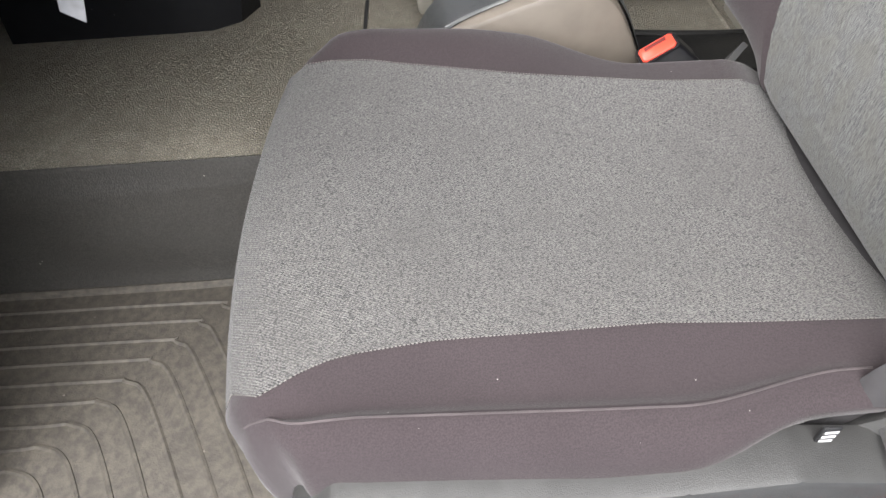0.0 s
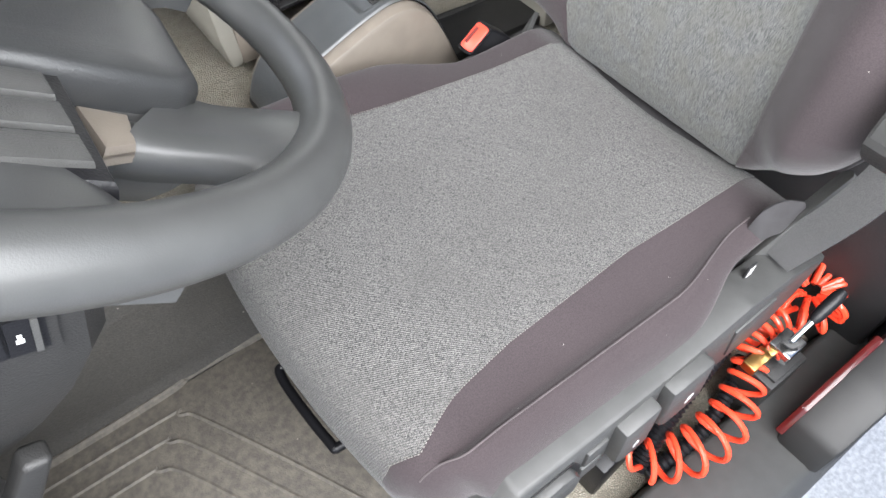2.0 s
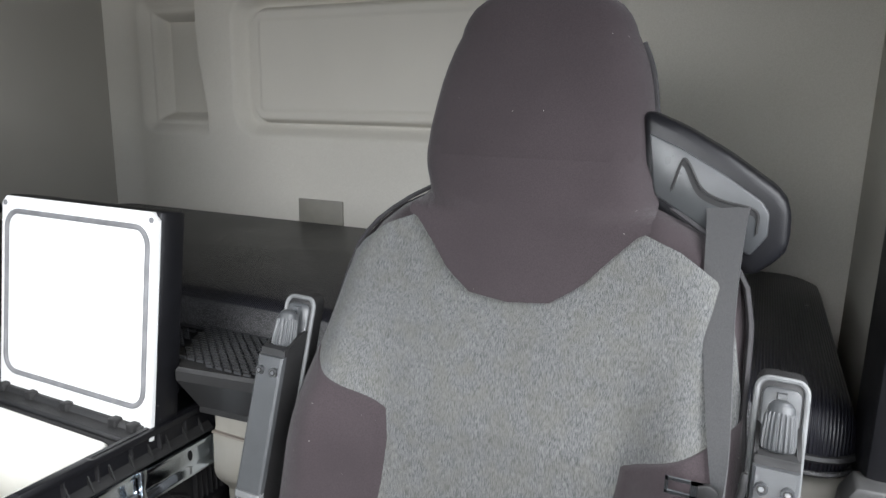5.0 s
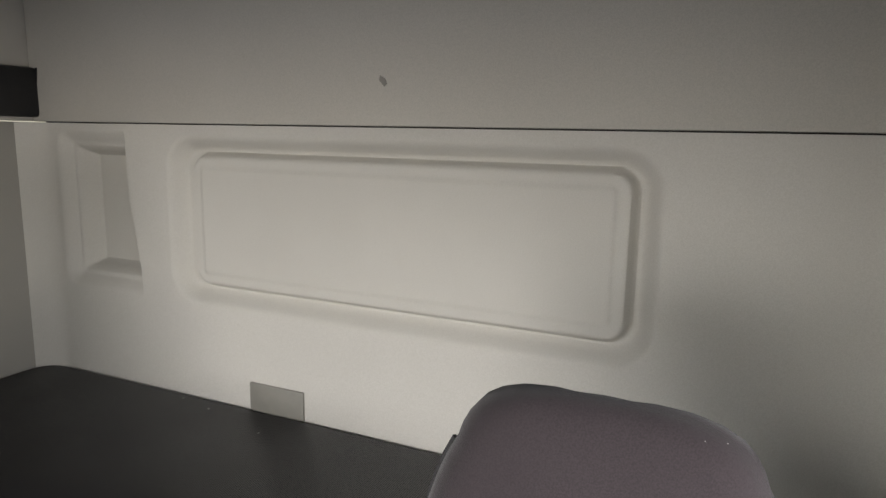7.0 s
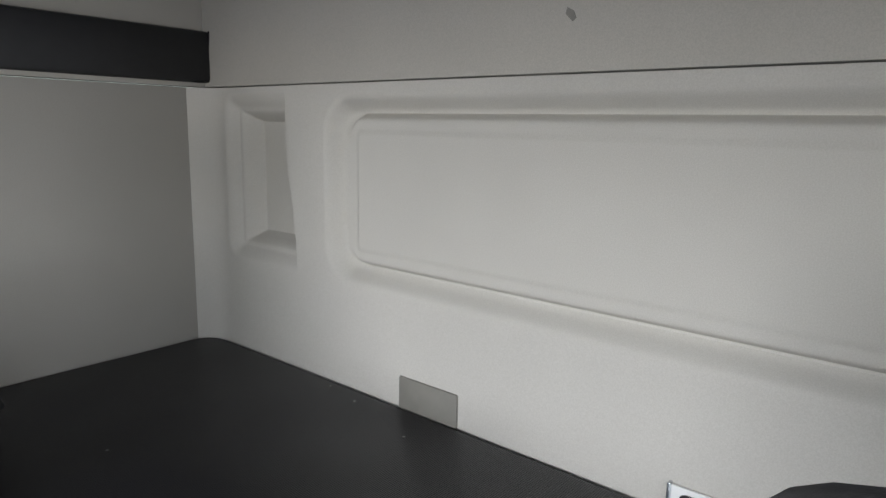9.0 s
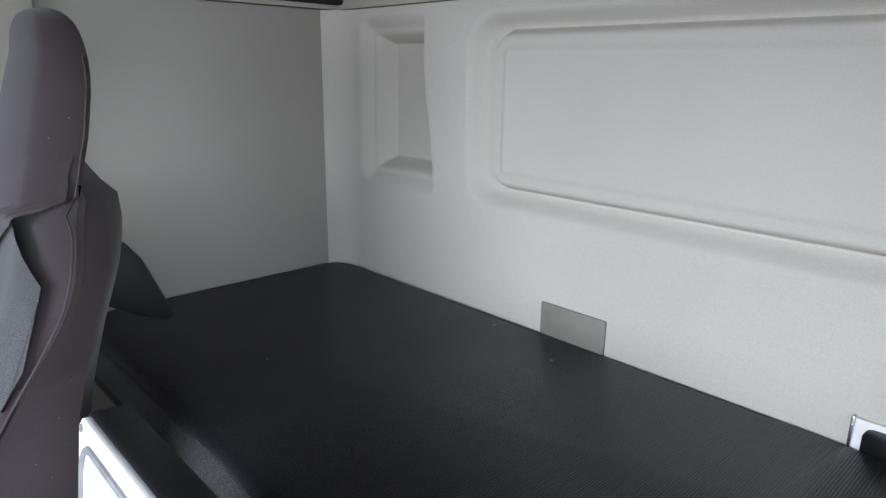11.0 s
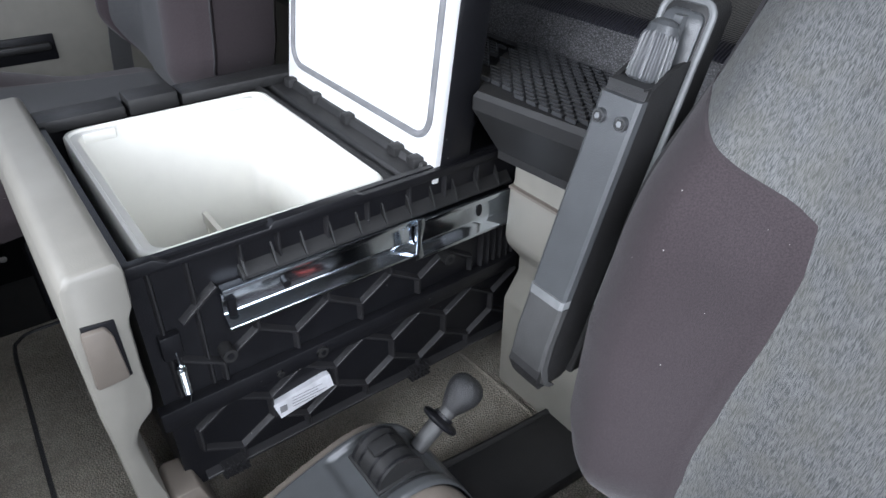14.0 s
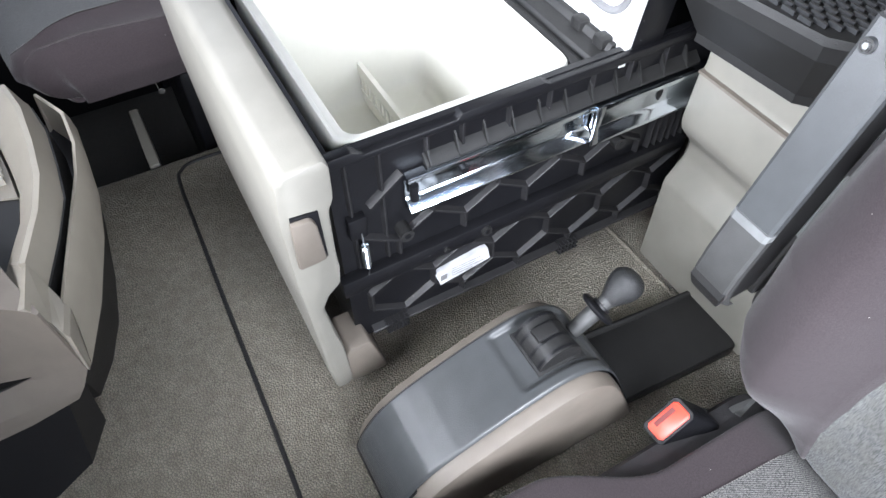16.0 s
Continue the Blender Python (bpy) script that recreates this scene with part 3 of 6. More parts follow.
    put("cushion_core", box(0.04, 0.6, -0.24, 0.25, 0.23, 0.335, 0.02), SHELL, "", cushion)
    # base frame and pedestal
    put("pedestal", box(0.24 if broad else 0.1, 0.56, -0.2, 0.22, FLOOR_Z - dz, 0.24, 0.02), DARKPL, "dark seat pedestal")
    return t, put


driver, dput = seat(0.03, 0.0)
pass_seat, pput = seat(1.34, -0.06, 0.13)


# ---- fittings of the driver seat ----
SCREWM = mat("dull_steel", (0.33, 0.335, 0.34), 0.35, 1.0, stain=0.2)
ARMPL = mat("satin_dark_grey_plastic", (0.06, 0.063, 0.065), 0.3, bump=0.2, bump_scale=900, stain=0.15, amount=0.2)

def cylinder(p0, p1, r, sides=16, bm=None, r1=None):
    return tube([p0, p1], [r, r if r1 is None else r1], sides, bm)


def ribbon(points, wide, thick=0.0012, bm=None):
    """A strap: points with, for each, the direction (times half its width) across it."""
    rings = []
    for i, (p, w) in enumerate(zip(points, wide)):
        p, w = Vector(p), Vector(w)
        a, b = Vector(points[max(i - 1, 0)]), Vector(points[min(i + 1, len(points) - 1)])
        n = (b - a).cross(w).normalized() * thick
        rings.append([p - w - n, p + w - n, p + w + n, p - w + n])
    return loft(rings, bm=bm)


def smooth_path(points, n=8):
    """Catmull-Rom through the points."""
    pts = [Vector(p) for p in points]
    pts = [pts[0] * 2 - pts[1]] + pts + [pts[-1] * 2 - pts[-2]]
    out = []
    for i in range(1, len(pts) - 2):
        for k in range(n):
            t = k / n
            a, b, c, d = pts[i - 1:i + 3]
            out.append(0.5 * (2 * b + (c - a) * t + (2 * a - 5 * b + 4 * c - d) * t * t + (3 * b - 3 * c + d - a) * t ** 3))
    return out + [pts[-2]]


def skirt():
    """The grey plastic side of the seat base with its levers."""
    sk = part("side_skirt", prism([(0.062, 0.3), (0.058, 0.275), (0.07, 0.245), (0.11, 0.217), (0.19, 0.19), (0.245, 0.183), (0.25, 0.2), (0.405, 0.205), (0.415, 0.165), (0.555, 0.165), (0.6, 0.23), (0.61, 0.285),
                                  (0.52, 0.322), (0.44, 0.335), (0.36, 0.325), (0.3, 0.32), (0.1, 0.335)], "y", -0.264, -0.215, 0.006), GREYPL, driver, "grey plastic seat base side")
    lv = part("front_lever", prism([(0.072, 0.296), (0.15, 0.3), (0.168, 0.297), (0.182, 0.262), (0.18, 0.222), (0.098, 0.228), (0.083, 0.262)], "y", -0.276, -0.262, 0.004), GREYPL, sk, "grey cushion tilt lever")
    part("lever_slot", prism([(0.066, 0.302), (0.172, 0.304), (0.19, 0.262), (0.188, 0.212), (0.095, 0.219), (0.078, 0.26)], "y", -0.2655, -0.262), BLACKPL, sk)
    part("lever_icon", glyph_bars([(0.122, 0.136, 0.241, 0.246), (0.132, 0.136, 0.246, 0.266), (0.12, 0.124, 0.252, 0.256), (0.117, 0.12, 0.259, 0.263), (0.125, 0.128, 0.259, 0.262)], "y", -0.2762, -0.0006), ICON, sk, "white seat symbol")
    for z0 in (0.2, 0.249):
        part("blank_switch", box(0.194, 0.224, -0.268, -0.262, z0, z0 + 0.04, 0.002), GREYPL, sk)
    l2 = part("height_lever", prism([(0.232, 0.305), (0.285, 0.312), (0.297, 0.205), (0.288, 0.192), (0.252, 0.19), (0.24, 0.205)], "y", -0.281, -0.25, 0.006), GREYPL, sk, "grey seat height lever")
    part("lever_icon", glyph_bars([(0.2635, 0.2675, 0.225, 0.243), (0.2615, 0.2695, 0.23, 0.237)], "y", -0.2812, -0.0006), ICON, sk, "white arrow symbol")
    l3 = part("slide_lever", prism([(0.3, 0.315), (0.366, 0.318), (0.39, 0.21), (0.384, 0.192), (0.33, 0.19), (0.316, 0.2)], "y", -0.281, -0.25, 0.006), GREYPL, sk, "grey seat slide lever")
    part("lever_icon", glyph_bars([(0.35, 0.354, 0.228, 0.25), (0.347, 0.357, 0.231, 0.236), (0.347, 0.357, 0.242, 0.247)], "y", -0.2812, -0.0006), ICON, sk, "white double arrow symbol")
    part("cover_plate", prism([(0.432, 0.285), (0.5, 0.295), (0.52, 0.21), (0.452, 0.202)], "y", -0.2665, -0.262, 0.001), GREYPL, sk)
    a, b, c, e = Vector((0.497, -0.214, 0.312)), Vector((0.52, -0.238, 0.29)), Vector((0.6, -0.266, 0.405)), Vector((0.588, -0.238, 0.428))
    n = (c - a).cross(b - e).normalized()
    n = n if n.z > 0 else -n
    mid = (a + b + c + e) / 4
    part("backrest_lever", loft([[mid + (q - mid) * k + n * d for q in (a, a.lerp(b, 0.5), b, b.lerp(c, 0.5), c, c.lerp(e, 0.5), e, e.lerp(a, 0.5))] for k, d in ((0.9, -0.022), (1.0, -0.008), (1.0, -0.003), (0.96, 0.0))]), GREYPL, sk, "grey backrest lever", angle=30)
    u, v = (c - b).normalized(), (e - c).normalized()
    o = mid + u * 0.004
    for p0, p1, q0, q1 in ((-0.014, 0.0, -0.004, 0.004), (0.002, 0.012, 0.0, 0.007), (0.004, 0.013, -0.009, -0.002), (-0.018, -0.013, -0.006, 0.002)):
        part("lever_icon", loft([[o + u * p + v * q + n * d for p, q in ((p0, q0), (p1, q0), (p1, q1), (p0, q1))] for d in (-0.001, 0.001)]), ICON, sk, "white backrest symbol", smooth=False)
    bar = smooth_path([(0.1, 0.1, 0.137), (0.01, 0.1, 0.133), (-0.011, 0.088, 0.13), (-0.005, -0.026, 0.127), (0.008, -0.042, 0.127), (0.1, -0.044, 0.13)])
    part("front_bar", tube(bar, 0.007, 10), BLACKPL, driver, "glossy black seat slide bar")


skirt()


def armrest(y, s):
    """A folded-up armrest beside the backrest: channel, bright face plate, knob and padded back."""
    def lean(z):
        return 0.566 + (z - 0.768) * 0.32
    h = 0.02
    body = []
    for z, g in ((0.515, 0.009), (0.519, 0.005), (0.527, 0.0025), (0.54, 0.0), (0.6, 0.0), (0.7, 0.0), (0.78, 0.0), (0.794, 0.0)):
        x0, x1 = lean(z) + g * 3, lean(z) + 0.05 - g
        body.append([(x0 + 0.001, y - h + 0.001 + g, z), (x0 + 0.001, y + h - 0.001 - g, z), (x1, y + h - 0.001 - g, z), (x1, y - h + 0.001 + g, z)])
    arm = part("armrest", loft(body), DARKPL, driver, "grey folded-up armrest", angle=30)

    def plate(z0, z1, proud, ends=(0, 0, 0)):
        return loft([[(lean(z) + 0.004 + g, y - h - 0.0006, z), (lean(z) - proud + 0.002 + g, y - h, z), (lean(z) - proud + g, y - h + 0.003, z), (lean(z) - proud + g, y + h - 0.003, z), (lean(z) - proud + 0.002 + g, y + h, z), (lean(z) + 0.004 + g, y + h + 0.0006, z)]
                     for z, g in ((z0, ends[0]), (z0 + (z1 - z0) * 0.1, ends[1]), (z0 + (z1 - z0) * 0.3, ends[2]), (z0 + (z1 - z0) * 0.6, 0), (z1 - 0.002, 0), (z1, 0))])
    part("face_plate", plate(0.6205, 0.786, 0.0045), ARMPL, arm, "satin grey face plate", angle=30)
    part("lower_plate", plate(0.522, 0.611, 0.004, (0.026, 0.014, 0.004)), GREYPL, arm, angle=30)
    part("band", plate(0.612, 0.6195, 0.0055), ICONGREY, arm, "pale grey band", angle=30)
    part("mouth", loft([[(lean(z) - 0.002, y - h + 0.003, z), (lean(z) - 0.002, y + h - 0.003, z), (lean(z) + 0.03, y + h - 0.003, z), (lean(z) + 0.03, y - h + 0.003, z)] for z in (0.7935, 0.7955)]), INK, arm, smooth=False)
    # cheeks that hold the knob
    for c in (-1, 1):
        part("cheek", loft([[(lean(z) + a, y + c * (h - 0.004), z), (lean(z) + a, y + c * h, z), (lean(z) + 0.046, y + c * h, z), (lean(z) + 0.046, y + c * (h - 0.004), z)] for z, a in ((0.78, 0.0), (0.794, 0.006), (0.803, 0.02), (0.808, 0.032))]), DARKPL, arm, angle=30)
    # back: a rounded pad with a pale rim round an inset panel
    def outline(w, z0, z1, r):
        k = [(w * math.cos(a) if r == 0 else (w - r) * (1 if math.cos(a) > 0 else -1) + r * math.cos(a), z1 - r + r * math.sin(a)) for a in [math.pi * q / 12 for q in range(13)]]
        return [(w, z0)] + k + [(-w, z0)]

    def slab(w, z0, z1, r, d0, d1):
        return loft([[(lean(z) + d, y + p, z) for p, z in outline(w - i, z0, z1 - i, r)] for d, i in ((d0, 0.0015), (d0 + 0.0015, 0.0), (d1 - 0.002, 0.0), (d1, 0.002))])
    part("pad", slab(0.0235, 0.53, 0.851, 0.012, 0.044, 0.068), DARKPL, arm, "dark grey armrest pad", angle=40)
    ring = outline(0.0225, 0.6, 0.8495, 0.0115)
    part("rim", tube([(lean(z) + 0.044, y + p, z) for p, z in ring], 0.003, 8), ICONGREY, arm, "pale grey rim of the pad")
    part("inset_panel", slab(0.0175, 0.77, 0.842, 0.008, 0.0395, 0.046), ARMPL, arm, "grey inset panel", angle=40)
    part("panel_rib", loft([[(lean(z) + 0.034, y - 0.004, z), (lean(z) + 0.034, y + 0.004, z), (lean(z) + 0.041, y + 0.005, z), (lean(z) + 0.041, y - 0.005, z)] for z in (0.795, 0.839)]), ARMPL, arm)
    ax, base = Vector((0.305, 0, 0.952)), Vector((lean(0.792) + 0.018, y, 0.786))
    part("knob_stem", cylinder(base, base + ax * 0.016, 0.005), STEEL, arm, "steel knob stem")
    rings = []
    e = Vector((0.952, 0, -0.305))
    for d, r, g in ((0.007, 0.0125, 0), (0.009, 0.0145, 1), (0.014, 0.015, 1), (0.04, 0.0135, 1), (0.044, 0.0128, 0), (0.05, 0.0112, 0), (0.0535, 0.0085, 0), (0.0555, 0.004, 0)):
        rings.append([base + ax * d + (e * math.cos(k) + Vector((0, 1, 0)) * math.sin(k)) * r * (1 + (0.075 if j % 4 < 2 else -0.06) * g) for j, k in enumerate([2 * math.pi * q / 80 for q in range(80)])])
    part("knob", loft(rings), ARMPL, arm, "ribbed grey adjusting knob", angle=20)
    for dy in (-0.011, 0.011):
        c = Vector((lean(0.768) - 0.0045, y + dy, 0.768))
        part("screw", cylinder(c + Vector((-0.0035, 0, 0.001)), c + Vector((0.006, 0, 0)), 0.0058, 18), SCREWM, arm, "steel hex screw")
        part("screw_ring", cylinder(c + Vector((-0.0041, 0, 0.0012)), c, 0.0042, 18), DARKPL, arm)
        part("screw_socket", cylinder(c + Vector((-0.0047, 0, 0.0014)), c, 0.0026, 6), SCREWM, arm)


armrest(0.3285, 1)
armrest(-0.264, -1)


def belt():
    br = part("belt_bracket", prism([(-0.09, 1.112), (-0.135, 1.094), (-0.19, 1.063), (-0.246, 1.024), (-0.257, 1.006), (-0.259, 0.963), (-0.251, 0.947), (-0.222, 0.922), (-0.17, 0.952), (-0.1, 0.997), (-0.09, 1.03)],
                                    "x", 0.742, 0.80, 0.013, seg=4), BLACKPL, driver, "black padded rim of the belt guide on the shoulder")
    part("guide_face", prism([(-0.1, 1.083), (-0.135, 1.068), (-0.188, 1.038), (-0.227, 1.012), (-0.235, 1.0), (-0.236, 0.974), (-0.22, 0.95), (-0.17, 0.976), (-0.11, 1.012)], "x", 0.7385, 0.748, 0.003), ARMPL, br, "pale grey belt guide face")
    slot = smooth_path([(0, -0.13, 1.018), (0, -0.1385, 1.05), (0, -0.146, 1.05), (0, -0.162, 1.022), (0, -0.185, 1.009), (0, -0.221, 1.0), (0, -0.224, 0.975)], 6)
    part("guide_slot", loft([[(0.7375 + 0.0012 * k, p.y + dy * g, p.z + dz * g) for k, dy, dz in ((0, 0.0, 0.0), (0, 0.004, -0.006), (3, 0.004, -0.006), (3, 0.0, 0.0))] for p, g in [(q, 0.35 + 0.65 * math.sin(math.pi * i / (len(slot) - 1))) for i, q in enumerate(slot)]]), INK, br, "dark slot of the guide")
    part("slot_lip", tube([p + Vector((0.7375, 0.0, 0.0015)) for p in slot], 0.0016, 6), DARKPL, br)
    t = thing("seat_belt", (0.6, -0.22, 0.4), "worn grey seat belt hanging beside the backrest", "seat belt")
    c = smooth_path([(0.742, -0.192, 1.006), (0.722, -0.193, 0.985), (0.655, -0.198, 0.90), (0.582, -0.212, 0.80), (0.546, -0.218, 0.755)], 6)
    w = [Vector((0.004, 0.0235, 0.0)).lerp(Vector((0.006, 0.005, 0.0)), (i / (len(c) - 1)) ** 1.3) for i in range(len(c))]
    part("shoulder_webbing", ribbon(c, w), BELT, t, "grey webbing with a worn shine", angle=60)
    c = smooth_path([(0.55, -0.22, 0.75), (0.565, -0.25, 0.66), (0.568, -0.268, 0.58), (0.564, -0.272, 0.5), (0.551, -0.264, 0.43), (0.535, -0.248, 0.37), (0.515, -0.234, 0.328)], 6)
    w = [Vector((0.01, 0.008, 0.0)).lerp(Vector((0.006, 0.022, -0.004)), min(1, i / (len(c) * 0.5))) for i in range(len(c))]
    part("lap_webbing", ribbon(c, w), BELT, t, angle=60)
    c = smooth_path([(0.5, -0.2, 0.335), (0.512, -0.204, 0.362), (0.535, -0.214, 0.372), (0.56, -0.228, 0.366)], 5)
    part("belt_fold", ribbon(c, [Vector((-0.006, -0.006, -0.02)).lerp(Vector((0.004, -0.01, -0.02)), i / (len(c) - 1)) for i in range(len(c))], 0.0015), SHELL, t, "folded belt end")
    part("belt_label", box(0.462, 0.476, -0.232, -0.229, 0.315, 0.352, 0.001), SOFTBLACK, t, "black care label")
    part("label_print", glyph_bars([(0.464, 0.474, 0.319 + k * 0.0065, 0.322 + k * 0.0065) for k in range(5)], "y", -0.2322, -0.0005), ICON, t)
    grip = smooth_path([(0.537, -0.198, 0.748), (0.535, -0.214, 0.743), (0.536, -0.228, 0.75), (0.538, -0.236, 0.768), (0.541, -0.238, 0.79)], 5)
    tg = part("tongue", tube(grip, [0.003] + [0.0036] * (len(grip) - 2) + [0.0025], 10), DARKPL, t, "belt tongue with plastic grip")
    part("tongue_grip", prism([(-0.2, 0.769), (-0.2, 0.755), (-0.21, 0.749), (-0.218, 0.752), (-0.218, 0.766), (-0.21, 0.771)], "x", 0.537, 0.543, 0.0015), DARKPL, tg, "black plastic grip")
    bm = bmesh.new()
    for y0, y1, z0, z1 in ((-0.205, -0.171, 0.7675, 0.7705), (-0.205, -0.171, 0.7535, 0.7565), (-0.174, -0.171, 0.7535, 0.7705), (-0.205, -0.194, 0.7535, 0.7705)):
        add_box(bm, 0.538, 0.5405, y0, y1, z0, z1)
    part("tongue_plate", bm, STEEL, tg, "steel tongue plate")
    b = thing("belt_buckle", (0.49, 0.275, 0.32), "red-topped black belt buckle beside the seat cushion", "buckle")
    side = Vector((0.04, 0.002, 0.0245)).normalized()
    d = side.cross(Vector((0.004, -0.026, -0.003))).normalized()
    d = d if d.z > 0 else -d
    up = d.cross(side)
    p, lean = Vector((0.479, 0.285, 0.347)), Vector((0.75, -0.5, -0.5))

    def ring(k, wx, wy):
        return [p + (d * k if k > -0.004 else lean * (-k)) + side * (a * wx) + up * (q * wy) for a, q in ((-1, -0.7), (-0.85, -1), (0.85, -1), (1, -0.7), (1, 0.7), (0.85, 1), (-0.85, 1), (-1, 0.7))]
    part("housing", loft([ring(-0.05, 0.02, 0.011), ring(-0.03, 0.025, 0.0145), ring(-0.003, 0.0265, 0.0155), ring(0.0005, 0.0255, 0.0145)]), BLACKPL, b, "black buckle housing")
    part("release_button", loft([ring(-0.002, 0.0225, 0.0118), ring(0.0025, 0.022, 0.0115), ring(0.0035, 0.021, 0.0105)]), RED, b, "red release button")
    part("tongue_slot", loft([[p + d * k + side * a + up * q for a, q in ((-0.014, 0.003), (0.014, 0.003), (0.014, 0.0085), (-0.014, 0.0085))] for k in (0.001, 0.0042)]), mat("deep_red_slot", (0.12, 0.012, 0.01), 0.6), b, "dark slot for the tongue", smooth=False)
    c = smooth_path([p - d * 0.045, p - d * 0.06 + Vector((0.02, -0.006, 0.004)), (0.548, 0.262, 0.315), (0.568, 0.26, 0.35)], 5)
    part("stalk", ribbon(c, [Vector((0.006, -0.005, 0.016))] * len(c), 0.004), GREYPL, b, "grey plastic buckle stalk")


belt()


# ---- fridge drawer ----
RIBPL = mat("worn_black_plastic", (0.02, 0.0195, 0.0205), 0.4, spec=0.35, bump=0.2, bump_scale=700, stain=0.2, amount=0.3, speck=(0.2, 0.195, 0.19), speck_scale=150, speck_at=0.93)

def frame_box(bm, x0, x1, y0, y1, z0, z1, wall):
    """An open frame of four walls as one closed outline with thickness."""
    outer, inner = [(x0, y0), (x1, y0), (x1, y1), (x0, y1)], [(x0 + wall, y0 + wall), (x1 - wall, y0 + wall), (x1 - wall, y1 - wall), (x0 + wall, y1 - wall)]
    v = [[bm.verts.new((*p, z)) for p in ring] for z in (z0, z1) for ring in (outer, inner)]
    o0, i0, o1, i1 = v
    faces = []
    for k in range(4):
        j = (k + 1) % 4
        faces += [bm.faces.new(f) for f in ((o0[k], o0[j], o1[j], o1[k]), (i0[j], i0[k], i1[k], i1[j]), (o1[k], o1[j], i1[j], i1[k]), (o0[j], o0[k], i0[k], i0[j]))]
    bmesh.ops.recalc_face_normals(bm, faces=faces)
    return bm


def rib(bm, a, b, y, deep, thick=0.0022):
    """A straight raised rib, wider at its foot, on the drawer's side between two (x, z) places."""
    (x0, z0), (x1, z1) = a, b
    n = Vector((-(z1 - z0), x1 - x0)).normalized() * thick
    rings = [[(x0 + n.x * w, d, z0 + n.y * w), (x1 + n.x * w, d, z1 + n.y * w), (x1 - n.x * w, d, z1 - n.y * w), (x0 - n.x * w, d, z0 - n.y * w)] for w, d in ((2.1, y + 0.001), (0.75, y - deep * 0.9), (0.45, y - deep))]
    loft(rings, bm=bm)


def fridge():
    t = thing("fridge_drawer", (0.43, 0.76, TUNNEL_Z), "pulled-out fridge drawer, black sides, beige front, open white lid", "fridge")
    y0, y1, x0, x1, zt, zb = 0.565, 0.972, 0.225, 0.72, 0.628, 0.325
    body = part("body", frame_box(bmesh.new(), x0, x1, y0, y1, zb, zt, 0.0075), BLACKPL, t, "ribbed black plastic drawer body", angle=30)
    part("bottom", box(x0, x1, y0, y1, zb - 0.006, zb), BLACKPL, t)
    # rim lip and vertical ribs on the near side
    part("rim", prism([(x0, zt - 0.01), (x0, zt + 0.004), (0.25, zt + 0.004), (0.262, zt - 0.003), (0.36, zt - 0.003), (0.366, zt + 0.003), (0.46, zt + 0.003), (0.468, zt - 0.001), (0.70, zt - 0.001), (0.70, zt - 0.012)], "y", y0 - 0.009, y0 + 0.003, 0.0015), BLACKPL, t)
    for k, (xa, xb) in enumerate(((0.225, 0.33), (0.335, 0.40), (0.405, 0.62))):
        part("far_rim", box(xa, xb, 0.932, y1 + 0.004, zt - 0.01, zt + (0.012 if k == 1 else 0.006), 0.002), DARKPL, t)
    for k, x in enumerate((0.243, 0.278, 0.33, 0.37, 0.425, 0.475, 0.53, 0.58, 0.63)):
        g = bmesh.new()
        rib(g, (x, 0.582 if k > 1 else 0.46), (x, zt - 0.004), y0, 0.005, 0.0016)
        part("upright_rib", g, RIBPL, body, angle=20)
    part("rail_ledge", prism([(y0 + 0.001, 0.578), (y0 - 0.011, 0.578), (y0 - 0.011, 0.5815), (y0 + 0.001, 0.592)], "x", 0.325, 0.68, 0.0006), DARKPL, body, "sloping ledge over the slide", angle=20)
    for k in range(11):
        x = 0.328 + k * 0.033
        part("gusset", prism([(y0 + 0.001, 0.58), (y0 - 0.0125, 0.58), (y0 - 0.0125, 0.583), (y0 - 0.002, 0.602), (y0 + 0.001, 0.606)], "x", x, x + 0.0022), DARKPL, body, smooth=False)
    # honeycomb ribs below the middle strip
    cell = 0.0833
    for k in range(6):
        x = 0.25 + k * cell
        if x > 0.7:
            break
        hx = bmesh.new()
        rib(hx, (x, 0.374), (x, 0.404), y0, 0.007)
        if x + cell / 2 < 0.71:
            rib(hx, (x, 0.404), (x + cell / 2, 0.43), y0, 0.007)
            rib(hx, (x, 0.374), (x + cell / 2, 0.349), y0, 0.007)
            rib(hx, (x + cell / 2, 0.349), (x + cell / 2, 0.33), y0, 0.006)
        if x + cell < 0.71:
            rib(hx, (x + cell / 2, 0.43), (x + cell, 0.404), y0, 0.007)
            rib(hx, (x + cell / 2, 0.349), (x + cell, 0.374), y0, 0.007)
        part("honeycomb_rib", hx, RIBPL, body, angle=20)
        hx = bmesh.new()
        if x + cell / 2 < 0.66:
            rib(hx, (x, 0.508), (x + cell / 2, 0.482), y0, 0.007)
            rib(hx, (x, 0.508), (x, 0.53), y0, 0.007)
            rib(hx, (x + cell / 2, 0.482), (x + cell / 2, 0.458), y0, 0.006)
        if x + cell < 0.66:
            rib(hx, (x + cell / 2, 0.482), (x + cell, 0.508), y0, 0.007)
        if x < 0.6:
            part("upper_honeycomb_rib", hx, RIBPL, body, angle=20)
    hx = bmesh.new()
    rib(hx, (0.245, 0.33), (0.71, 0.33), y0, 0.009, 0.003)
    rib(hx, (0.262, 0.55), (0.30, 0.58), y0, 0.008)
    part("edge_rib", hx, RIBPL, body, angle=20)
    for k in range(6):
        g = bmesh.new()
        rib(g, (0.642 + k * 0.011, 0.44), (0.642 + k * 0.011, 0.525), y0, 0.007, 0.0016)
        part("vent_rib", g, RIBPL, body, angle=20)
